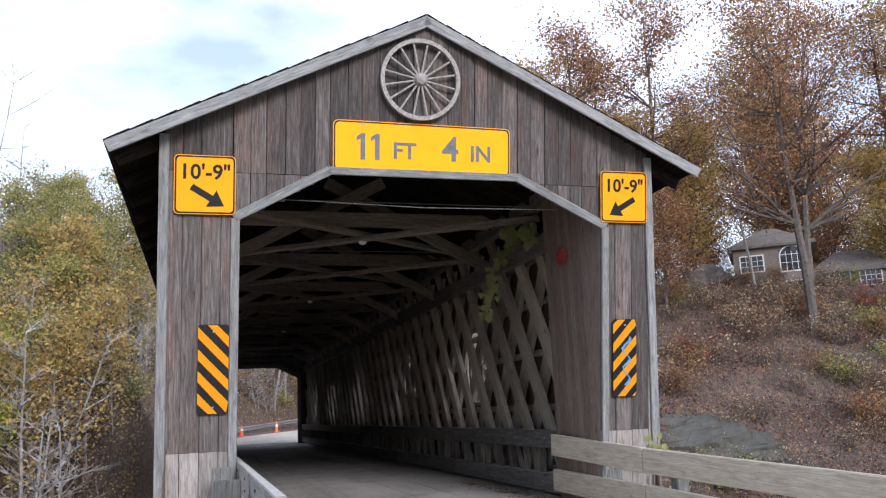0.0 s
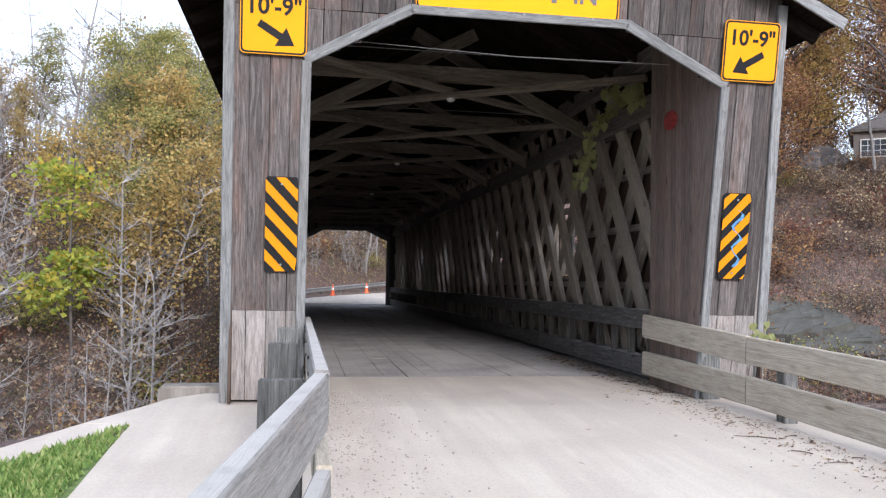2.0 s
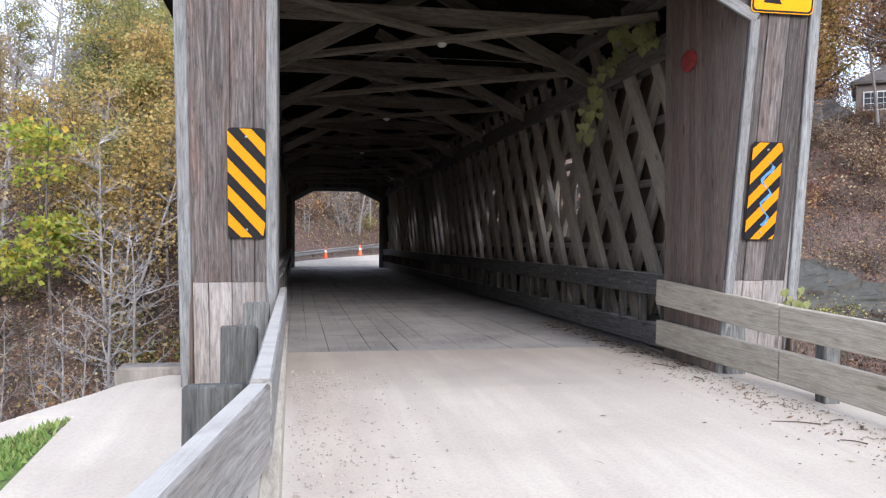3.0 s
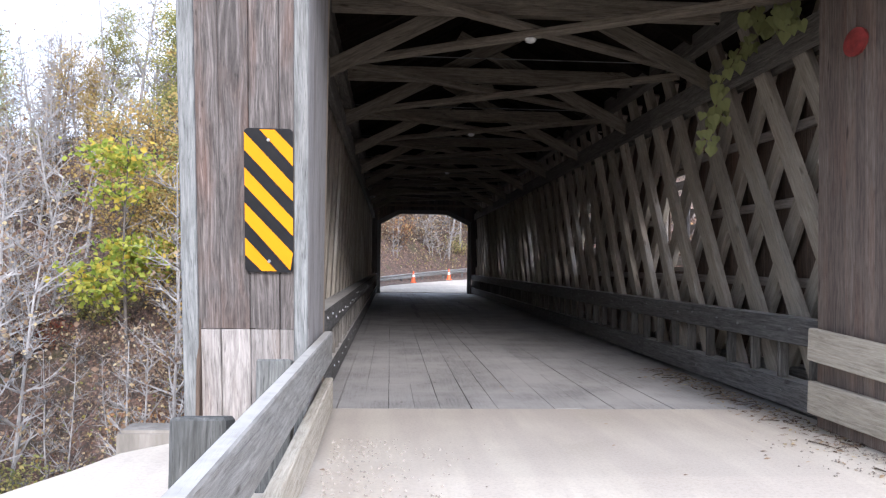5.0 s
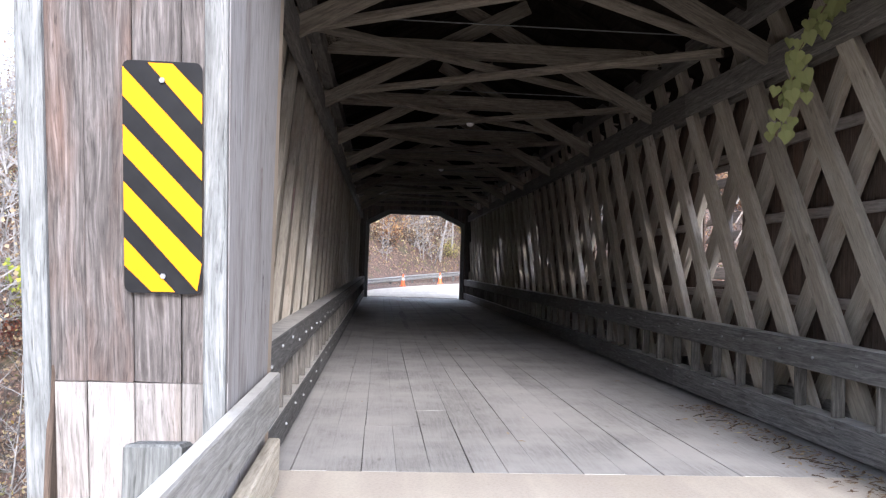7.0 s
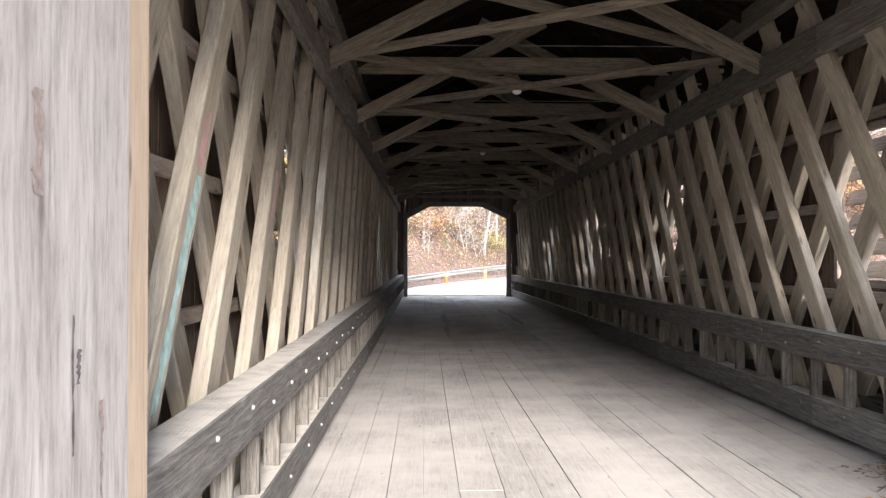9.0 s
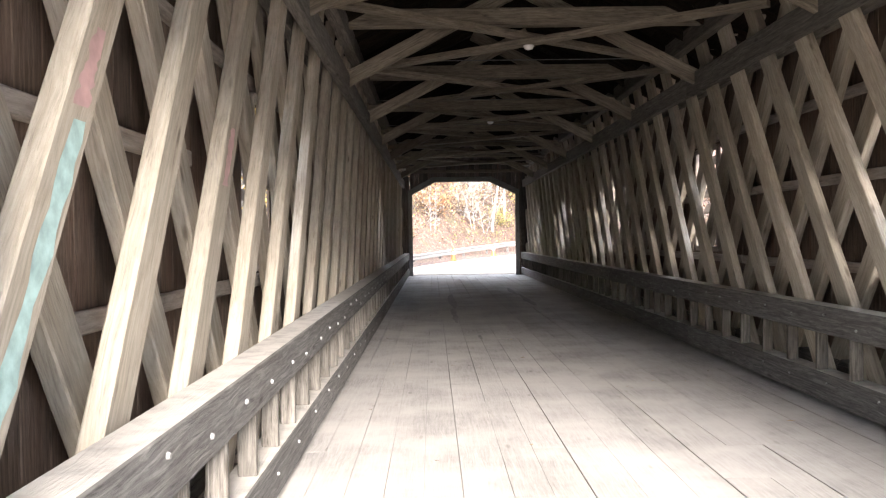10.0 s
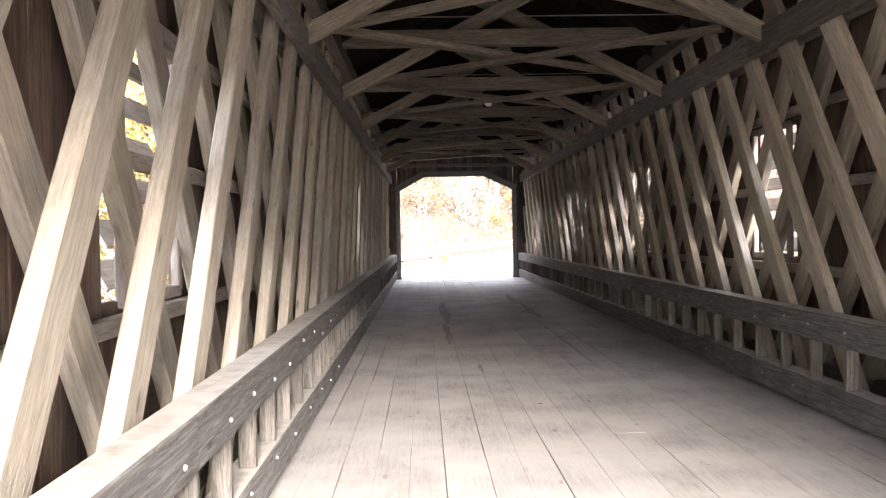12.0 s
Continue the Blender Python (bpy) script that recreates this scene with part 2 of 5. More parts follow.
def add_prism(bm, pts, z0, z1):
    lo = [bm.verts.new((x, y, z0)) for x, y in pts]
    hi = [bm.verts.new((x, y, z1)) for x, y in pts]
    n = len(pts)
    bm.faces.new(lo[::-1])
    bm.faces.new(hi)
    for k in range(n):
        bm.faces.new((lo[k], lo[(k + 1) % n], hi[(k + 1) % n], hi[k]))


def add_tube(bm, path, radii, sides=6):
    rings = []
    for k, p in enumerate(path):
        d = (path[min(k + 1, len(path) - 1)] - path[max(k - 1, 0)]).normalized()
        s = d.orthogonal().normalized()
        u = d.cross(s)
        rings.append([bm.verts.new(p + (s * math.cos(q * 2 * math.pi / sides) + u * math.sin(q * 2 * math.pi / sides)) * radii[k]) for q in range(sides)])
    for a, b in zip(rings, rings[1:]):
        # join each ring to the next where they lie nearest
        o = min(range(sides), key=lambda q: (b[q].co - a[0].co).length)
        for q in range(sides):
            bm.faces.new((a[q], a[(q + 1) % sides], b[(q + 1 + o) % sides], b[(q + o) % sides]))
    bm.faces.new(rings[0][::-1])
    bm.faces.new(rings[-1])


def rounded_rect(w, h, r, n=4):
    pts = []
    for cx, cy, a0 in ((w / 2 - r, h / 2 - r, 0), (-w / 2 + r, h / 2 - r, 90), (-w / 2 + r, -h / 2 + r, 180), (w / 2 - r, -h / 2 + r, 270)):
        pts += [(cx + r * math.cos(radians(a0 + 90 * k / n)), cy + r * math.sin(radians(a0 + 90 * k / n))) for k in range(n + 1)]
    return pts


# ---- plan ----
XL, XR, XC = -0.055, 4.10, 2.02      # the portal's opening
LATL, LATR = -0.37, 4.42             # inner faces of the two trusses
SIDL, SIDR = -0.76, 4.80             # siding
Y0, Y1 = 10.15, 40.9                 # trusses from portal to portal
FY, LEANS = 8.93, 0.165              # the front wall leans out over the road
RX, RIDGE, EAVE, HALF = 1.955, 5.53, 3.90, 3.29
GL, GR = -0.12, 4.22                 # inner faces of the guard timbers
LPITCH, LRUN, LB0 = 0.985, 0.64, 11.19
RB0, RPITCH = 11.08, 0.87
rng = random.Random(5)


def front(x, z, off=0.0):
    return Vector((x, FY - LEANS * z - off, z))


FN = Vector((0, -1, -LEANS)).normalized()


def on_front(x, z, off):
    """Pose on the front wall: local x along the road's width, y up the wall, z outwards."""
    xa = Vector((1, 0, 0))
    ya = Vector((0, -LEANS, 1)).normalized()
    m = Matrix((xa, ya, xa.cross(ya))).transposed().to_4x4()
    m.translation = front(x, z) + FN * off
    return m


def roof_z(x):
    return RIDGE - abs(x - RX) * (RIDGE - EAVE) / HALF


# ---- ground ----
def smooth(a, b, v):
    t = max(0.0, min(1.0, (v - a) / (b - a)))
    return t * t * (3 - 2 * t)


def land(x, y):
    """Height of the ground: the level approach, the creek's gorge, the steep wooded banks and the far road."""
    dx = x - 2.0
    bumps = noise.noise(Vector((x * 0.12, y * 0.12, 3.1))) * 0.9 + noise.noise(Vector((x * 0.45, y * 0.45, 7.7))) * 0.3
    # gorge, crossed by the bridge
    yc = 22.0 - 0.10 * max(0.0, dx) - 0.05 * dx
    d = y - yc
    near = max(-1.2, -0.04 * max(0.0, 8.5 - y)) - 0.02
    far_slope = 0.66 if dx < 0 else 0.44
    bank = -4.2 + max(0.0, d - 1.5) * far_slope
    bank = min(bank, 5.5 + 0.05 * max(0.0, d) if dx < 0 else 8.2 + 0.03 * d)
    g = -4.2 if d < 1.5 else bank
    # the near side falls to the creek from the edge of the approach
    edge = 9.2
    side = smooth(3.2, 9.5, dx) if dx > 0 else smooth(3.0, 5.5, -dx)
    start = edge - 2.8 * side
    fall = smooth(start, start + 7.5, y)
    h = near * (1 - fall) + g * fall
    if y > start:
        h += bumps * fall * smooth(0, 6, abs(dx) - 2.5)
    # flat pad at the far end, and the hill behind the road
    pad = (1 - smooth(5.0 + min(11.0, max(0.0, y - 46) * 0.9), 10.0 + min(11.0, max(0.0, y - 46) * 0.9), abs(dx - 1.5))) * smooth(37.5, 41.0, y)
    level = 0.018 * max(0.0, y - 42) + max(0.0, y - 56.5 - max(-4.0, x) * 1.85) * 0.5
    level = min(level, 17)
    h = h * (1 - pad) + level * pad
    # nothing rises into the bridge itself
    inside = (1 - smooth(3.2, 6.5, abs(dx))) * smooth(10.0, 12.0, y) * (1 - smooth(38.5, 40.8, y))
    h = h * (1 - inside) + min(h, -3.6) * inside
    return h


def ground_material():
    m, t, b = nodes_of("leaf_litter", 0.95)
    geo = t.nodes.new("ShaderNodeNewGeometry")
    p = geo.outputs["Position"]
    big = noise_of(t, p, 0.16, 4)
    fine = noise_of(t, p, 5.5, 6, 0.7)
    vor = t.nodes.new("ShaderNodeTexVoronoi")
    vor.inputs["Scale"].default_value = 17.0
    t.links.new(p, vor.inputs["Vector"])
    leaf = ramp(t, vor.outputs["Color"], [(0.1, (0.06, 0.036, 0.029)), (0.45, (0.14, 0.077, 0.058)), (0.7, (0.21, 0.122, 0.088)), (0.95, (0.36, 0.26, 0.19))])
    soil = ramp(t, fine, [(0.3, (0.035, 0.027, 0.022)), (0.7, (0.1, 0.078, 0.062))])
    col = mix(t, ramp(t, fine, [(0.38, (0, 0, 0)), (0.6, (1, 1, 1))]), soil, leaf)
    moss = ramp(t, noise_of(t, p, 0.7, 5), [(0.56, (0, 0, 0)), (0.7, (0.6, 0.6, 0.6))])
    col = mix(t, moss, col, (0.075, 0.08, 0.035))
    t.links.new(col, b.inputs["Base Color"])
    bump(t, b, fine, 0.8, 0.08)
    return m


LITTER = ground_material()


def axis(lo, hi, fine_lo, fine_hi, step, grow=1.18):
    v, s = [fine_lo], step
    while v[-1] < fine_hi:
        v.append(v[-1] + step)
    a, s = [], step
    q = fine_lo
    while q > lo:
        s *= grow
        q -= s
        a.append(q)
    s, q = step, v[-1]
    while q < hi:
        s *= grow
        q += s
        v.append(q)
    return a[::-1] + v


gx, gy = axis(-900, 900, -30, 60, 1.1), axis(-700, 1200, 3, 75, 1.0)
verts = [(x, y, land(x, y) - 0.06) for y in gy for x in gx]
nx = len(gx)
faces = [(j * nx + i, j * nx + i + 1, (j + 1) * nx + i + 1, (j + 1) * nx + i) for j in range(len(gy) - 1) for i in range(nx - 1)]
me = bpy.data.meshes.new("ground")
me.from_pydata(verts, [], faces)
me.materials.append(LITTER)
me.shade_smooth()
ground = tagged(new("ground", me), "steep ground covered in brown fallen leaves", "ground", kind="structure")


def road_material():
    m, t, b = nodes_of("pale_concrete", 0.9)
    geo = t.nodes.new("ShaderNodeNewGeometry")
    p = geo.outputs["Position"]
    broad = noise_of(t, p, 0.7, 5)
    fine = noise_of(t, p, 45, 5, 0.7)
    streak = noise_of(t, mapped(t, p, (2.6, 0.22, 1)), 1.4, 5, 0.6)
    col = ramp(t, broad, [(0.3, (0.44, 0.382, 0.315)), (0.55, (0.535, 0.475, 0.396)), (0.8, (0.605, 0.545, 0.465))])
    col = mix(t, ramp(t, streak, [(0.42, (0.5, 0.5, 0.5)), (0.6, (0, 0, 0))]), col, (0.42, 0.36, 0.31))
    col = mix(t, 0.5, col, ramp(t, fine, [(0.25, (0.62, 0.6, 0.58)), (0.55, (1, 1, 1))]), "MULTIPLY")
    t.links.new(col, b.inputs["Base Color"])
    bump(t, b, fine, 0.35, 0.004)
    return m


CONCRETE = road_material()


def slab(name, rows, z0, z1, mat, label, category):
    """A paved strip: rows of (y, west edge, east edge), following the fall of the approach."""
    bm = bmesh.new()
    rings = []
    for y, xa, xb in rows:
        f = -0.04 * max(0.0, 8.5 - y)
        rings.append([bm.verts.new(p) for p in ((xa, y, z0 + f), (xa, y, z1 - 0.012 + f), (xa + 0.012, y, z1 + f), (xb - 0.012, y, z1 + f), (xb, y, z1 - 0.012 + f), (xb, y, z0 + f))])
    for a, b in zip(rings, rings[1:]):
        for k in range(5):
            bm.faces.new((a[k], a[k + 1], b[k + 1], b[k]))
    bm.faces.new(rings[0])
    bm.faces.new(rings[-1][::-1])
    return tagged(place(name, mesh_of(name, bm, mat)), label, category, kind="structure")


slab("road", [(-40, -0.35, 6.6), (-4, -0.35, 5.6), (4, -0.35, 5.0), (8.5, -0.35, 4.7), (9.7, -0.32, 4.6), (9.76, -0.3, 4.3), (10.93, -0.3, 4.3)], -0.3, 0.0, CONCRETE, "pale dusty concrete approach road with gravel edges", "road")
slab("pavement", [(-40, -1.4, -0.354), (6.0, -1.45, -0.354), (7.6, -1.49, -0.354), (7.94, -1.49, -0.354), (7.97, -1.89, -0.354), (8.7, -1.55, -0.354), (9.2, -1.4, -0.354), (9.6, -1.08, -0.354)], -0.3, -0.012, CONCRETE, "pale concrete apron beside the bridge railing", "pavement")
slab("pavement", [(0.0, -5.6, -5.3), (5.0, -3.23, -2.97), (6.6, -2.5, -2.18), (7.937, -1.9, -1.5)], -0.5, -0.012, CONCRETE, "narrow pale concrete path beside the apron", "pavement")
bm = bmesh.new()
fr = [(-1.5, 41.6), (5.5, 41.6), (9, 50), (16, 62), (24, 74), (18, 80), (7.6, 62.6), (2.3, 53.0), (0.4, 48.5)]
tops = [bm.verts.new((x, y, max(0.0, 0.018 * (y - 42)) + 0.02)) for x, y in fr]
bots = [bm.verts.new((x, y, -0.6)) for x, y in fr]
bm.faces.new(tops)
bm.faces.new(bots[::-1])
for k in range(len(fr)):
    bm.faces.new((tops[k], bots[k], bots[(k + 1) % len(fr)], tops[(k + 1) % len(fr)]))
tagged(place("road", mesh_of("road", bm, CONCRETE)), "sunlit road bending away beyond the bridge", "road", kind="structure")

# ---- trees ----
BARK = plain("bark", (0.095, 0.08, 0.07), 0.95, wear=0.5, scale=6)
BARK_PALE = plain("bark_pale", (0.28, 0.266, 0.255), 0.95, wear=0.45, scale=6)


def leaf_material(name, stops):
    m, t, b = nodes_of(name, 0.75)
    geo = t.nodes.new("ShaderNodeNewGeometry")
    col = ramp(t, geo.outputs["Random Per Island"], stops)
    t.links.new(col, b.inputs["Base Color"])
    tr = t.nodes.new("ShaderNodeBsdfTranslucent")
    t.links.new(col, tr.inputs["Color"])
    mx = t.nodes.new("ShaderNodeMixShader")
    mx.inputs[0].default_value = 0.5
    out = t.nodes["Material Output"]
    t.links.new(b.outputs[0], mx.inputs[1])
    t.links.new(tr.outputs[0], mx.inputs[2])
    t.links.new(mx.outputs[0], out.inputs["Surface"])
    return m


L_RUST = leaf_material("rust_leaves", [(0.0, (0.13, 0.06, 0.04)), (0.4, (0.26, 0.13, 0.075)), (0.7, (0.37, 0.2, 0.09)), (1.0, (0.5, 0.32, 0.13))])
L_GOLD = leaf_material("gold_leaves", [(0.0, (0.24, 0.16, 0.06)), (0.4, (0.42, 0.28, 0.09)), (0.8, (0.56, 0.4, 0.14)), (1.0, (0.38, 0.35, 0.14))])
L_OLIVE = leaf_material("olive_leaves", [(0.0, (0.13, 0.15, 0.055)), (0.45, (0.27, 0.27, 0.09)), (0.8, (0.43, 0.38, 0.12)), (1.0, (0.54, 0.44, 0.16))])
L_LIME = leaf_material("lime_leaves", [(0.0, (0.161, 0.230, 0.034)), (0.5, (0.310, 0.356, 0.057)), (0.85, (0.460, 0.437, 0.069)), (1.0, (0.575, 0.391, 0.057))])
L_BROWN = leaf_material("brown_leaves", [(0.0, (0.1, 0.068, 0.05)), (0.5, (0.25, 0.165, 0.11)), (0.8, (0.4, 0.29, 0.18)), (1.0, (0.6, 0.5, 0.3))])
L_DARK = leaf_material("dark_dry_leaves", [(0.0, (0.045, 0.025, 0.02)), (0.5, (0.115, 0.062, 0.043)), (0.85, (0.2, 0.108, 0.066)), (1.0, (0.3, 0.2, 0.11))])
L_RED = leaf_material("red_leaves", [(0.0, (0.11, 0.03, 0.024)), (0.5, (0.22, 0.07, 0.048)), (1.0, (0.32, 0.14, 0.07))])
L_VINE = leaf_material("vine_leaves", [(0.0, (0.06, 0.1, 0.045)), (0.5, (0.11, 0.16, 0.065)), (0.8, (0.21, 0.25, 0.1)), (1.0, (0.45, 0.42, 0.17))])
L_GRASS = leaf_material("grass_blades", [(0.0, (0.1, 0.19, 0.04)), (0.6, (0.24, 0.35, 0.09)), (1.0, (0.4, 0.42, 0.16))])


def grow(r, p, d, length, radius, depth, tubes, tips, spread=0.55, droop=0.0):
    """A limb as a bent tapered run, with side limbs; tips collects where leaves sit."""
    n = 4 if depth else 3
    path, radii = [p.copy()], [radius]
    q, dd = p.copy(), d.normalized()
    for k in range(n):
        dd = (dd + Vector((r.uniform(-1, 1), r.uniform(-1, 1), r.uniform(-0.5, 0.9) - droop)) * 0.13).normalized()
        q = q + dd * length / n
        path.append(q.copy())
        radii.append(radius * (1 - 0.72 * (k + 1) / n))
    tubes.append((path, radii))
    if depth == 0:
        tips += [path[1], path[2], path[3]]
        return
    for k in range(1, n + 1):
        for _ in range(r.choice((1, 2, 2))):
            side = Vector((r.uniform(-1, 1), r.uniform(-1, 1), r.uniform(-0.2, 0.6))).normalized()
            grow(r, path[k], (dd * (1 - spread) + side * spread * 1.4), length * r.uniform(0.42, 0.68), radii[k] * 0.72 + 0.002, depth - 1, tubes, tips, spread, droop)


def leaf_faces(bm, c, size, r):
    """One folded leaf of four triangles."""
    a = Vector((r.uniform(-1, 1), r.uniform(-1, 1), r.uniform(-0.8, 0.3))).normalized() * size
    s = a.orthogonal().normalized()
    s.rotate(Matrix.Rotation(r.uniform(0, 6.28), 3, a.normalized()))
    w = s * size * r.uniform(0.3, 0.48)
    n = a.cross(w).normalized() * size * 0.12
    v = [bm.verts.new(c), bm.verts.new(c + a * 0.45 + w + n), bm.verts.new(c + a), bm.verts.new(c + a * 0.45 - w + n)]
    bm.faces.new((v[0], v[1], v[2]))
    bm.faces.new((v[0], v[2], v[3]))


def tree(seed, height, trunk_r, leaf_mat, leaves, leaf_size, label, bark, bare_to=0.35, depth=2, crown=0.42, stems=1, cloud=0.35, clumps=0):
    r = random.Random(seed)
    tubes, tips = [], []
    for s in range(stems):
        lean = Vector((r.uniform(-0.08, 0.08), r.uniform(-0.08, 0.08), 1)) if stems == 1 else Vector((r.uniform(-0.22, 0.22), r.uniform(-0.22, 0.22), 1))
        n = 9
        path, radii = [Vector((0, 0, -0.4)) if s == 0 else Vector((r.uniform(-0.3, 0.3), r.uniform(-0.3, 0.3), -0.4))], [trunk_r * 1.25]
        dd = lean.normalized()
        for k in range(n):
            dd = (dd + Vector((r.uniform(-1, 1), r.uniform(-1, 1), 0.3)) * 0.06).normalized()
            path.append(path[-1] + dd * height / n)
            radii.append(trunk_r * (1 - 0.9 * (k + 1) / n) + 0.008)
        tubes.append((path, radii))
        for k in range(2, n + 1):
            if k / n < bare_to:
                continue
            for _ in range(3 if depth > 1 else 2):
                ang = r.uniform(0, 6.28)
                d = Vector((math.cos(ang), math.sin(ang), r.uniform(0.25, 1.0)))
                grow(r, path[k], d, height * crown * r.uniform(0.4, 0.8) * (1.15 - 0.6 * k / n), radii[k] * 0.6 + 0.006, depth - 1 if depth > 1 else 0, tubes, tips)
    top = thing("tree", (0, 0, -300), label, "tree", "wooded banks")
    bm = bmesh.new()
    for p, rad in tubes:
        add_tube(bm, p, rad, 7 if rad[0] > 0.08 else (5 if rad[0] > 0.03 else 3))
    part("trunk", bm, bark, top, m=Matrix.Translation((0, 0, -300)))
    if leaves:
        bm = bmesh.new()
        if clumps:
            tips = r.sample(tips, clumps)
        for _ in range(leaves):
            c = r.choice(tips) + Vector((r.gauss(0, cloud), r.gauss(0, cloud), r.gauss(0, cloud * (0.4 if clumps else 0.7))))
            leaf_faces(bm, c, leaf_size * r.uniform(0.6, 1.25), r)
        part("crown", bm, leaf_mat, top, m=Matrix.Translation((0, 0, -300)))
    return top


T_OAK = [tree(s, 18, 0.27, m, 11000, 0.17, l, BARK, 0.3, 2, 0.42, st, 0.65) for s, m, l, st in
         ((1, L_RUST, "tall oak with rust-brown autumn leaves", 1), (2, L_RUST, "tall forked oak with russet leaves", 2), (3, L_GOLD, "tall maple with golden orange leaves", 1), (4, L_RUST, "slender oak thinly covered in russet leaves", 1))]
T_OLIVE = [tree(s, 13, 0.17, L_OLIVE, 10000, 0.17, "tree with yellow-green turning leaves", BARK, 0.3, 2, 0.4, 1, 0.45) for s in (11, 12)]
T_YELLOW = [tree(s, 8, 0.09, L_GOLD, 2600, 0.15, "slim tree with sparse yellow leaves", BARK, 0.25, 2, 0.38, 1, 0.3) for s in (21, 22)]
T_BARE = [tree(s, h, 0.1, L_BROWN, lv, 0.12, "bare grey tree on the leafy bank", BARK_PALE, 0.25, 2, 0.34, 1, 0.3) for s, h, lv in ((31, 13, 0), (32, 11, 250), (33, 15, 0), (34, 9, 500))]
T_SAPLING = [tree(s, 4.5, 0.03, L_BROWN, lv * 2, 0.09, "thin bare sapling with a few dry leaves", BARK_PALE, 0.15, 2, 0.3, 2, 0.2) for s, lv in ((41, 160), (42, 60), (43, 320))]
T_MAPLE = tree(51, 6.8, 0.06, L_LIME, 1900, 0.17, "young maple with bright yellow-green leaves", BARK, 0.3, 1, 0.3, 1, 0.42, 9)
T_UNDER = [tree(s, 10, 0.12, m, 9000, 0.17, l, BARK, 0.12, 2, 0.45, 1, 0.5) for s, m, l in ((71, L_GOLD, "low maple with orange and gold leaves"), (72, L_RUST, "low tree thick with russet leaves"), (73, L_OLIVE, "low tree with yellowing green leaves"))]


def shrub(seed, mat, label, size, leaves):
    r = random.Random(seed)
    tubes, tips = [], []
    for _ in range(11):
        a = r.uniform(0, 6.28)
        grow(r, Vector((r.uniform(-0.25, 0.25), r.uniform(-0.25, 0.25), -0.1)), Vector((math.cos(a) * 0.7, math.sin(a) * 0.7, 1)), size * r.uniform(0.7, 1.2), 0.014, 1, tubes, tips, 0.5, 0.2)
    top = thing("shrub", (0, 0, -300), label, "shrub", "undergrowth")
    bm = bmesh.new()
    for p, rad in tubes:
        add_tube(bm, p, rad, 3)
    part("stem", bm, BARK, top, m=Matrix.Translation((0, 0, -300)))
    bm = bmesh.new()
    for _ in range(leaves):
        leaf_faces(bm, r.choice(tips) + Vector([r.gauss(0, 0.13) for _ in range(3)]), 0.1 * r.uniform(0.6, 1.3), r)
    part("foliage", bm, mat, top, m=Matrix.Translation((0, 0, -300)))
    return top


S_BROWN = [shrub(61, L_BROWN, "tangled brown shrub with dry leaves", 1.3, 700), shrub(62, L_BROWN, "low bare brown shrub", 1.0, 300)]
S_RED = [shrub(63, L_RUST, "russet autumn shrub on the bank", 1.2, 900), shrub(64, L_RED, "reddish autumn shrub on the bank", 1.0, 800)]
S_GREEN = [shrub(65, L_OLIVE, "yellow-green shrub among fallen leaves", 1.2, 900)]


def plant(src, x, y, scale, r, dz=0.0):
    ob = copy_thing(src, Matrix.Translation((x, y, land(x, y) - 0.06 + dz)) @ Matrix.Rotation(r.uniform(0, 6.28), 4, "Z") @ Matrix.Diagonal((scale, scale, scale * r.uniform(0.9, 1.1), 1)))
    return ob


def clear(x, y, m=1.0):
    return (-1.9 - m < x < 5.9 + m and -50 < y < 60) or (-8 < x < 15 and y > 40 and y < 57.5 + max(-4.0, x) * 1.85) or (-9 < x < 0 and y < 10)


pr = random.Random(77)
# ahead on the far wooded bank beyond the creek, to the west of the bridge
for k in range(40):
    x, y = pr.uniform(-30, -3), pr.uniform(24, 50)
    if not clear(x, y):
        plant(pr.choice(T_BARE), x, y, pr.uniform(0.5, 0.8), pr)
for k in range(64):
    x, y = pr.uniform(-20, -3), pr.uniform(17, 44)
    if not clear(x, y):
        plant(pr.choice(T_SAPLING), x, y, pr.uniform(0.8, 1.6), pr)
for k in range(12):
    x, y = pr.uniform(-14, -3.5), pr.uniform(38, 56)
    plant(pr.choice(T_OLIVE + T_YELLOW + T_YELLOW), x, y, pr.uniform(0.35, 0.52), pr)
for x, y, s in ((-6.6, 38, 0.52), (-4.6, 42, 0.55), (-8.2, 44, 0.5), (-5.0, 34, 0.5)):
    plant(T_OLIVE[pr.randrange(2)], x, y, s, pr)
for x, y, s in ((-4.3, 29, 0.85), (-3.7, 33, 0.8), (-5.4, 27, 0.7), (-5.6, 31.5, 0.9), (-6.8, 30, 0.75)):
    plant(T_YELLOW[pr.randrange(2)], x, y, s, pr)
for k in range(110):
    x, y = pr.uniform(-26, -3.2), pr.uniform(13, 42)
    if not clear(x, y, 0.3):
        plant(pr.choice(S_BROWN + S_BROWN + S_GREEN + S_RED), x, y, pr.uniform(0.7, 1.4), pr)
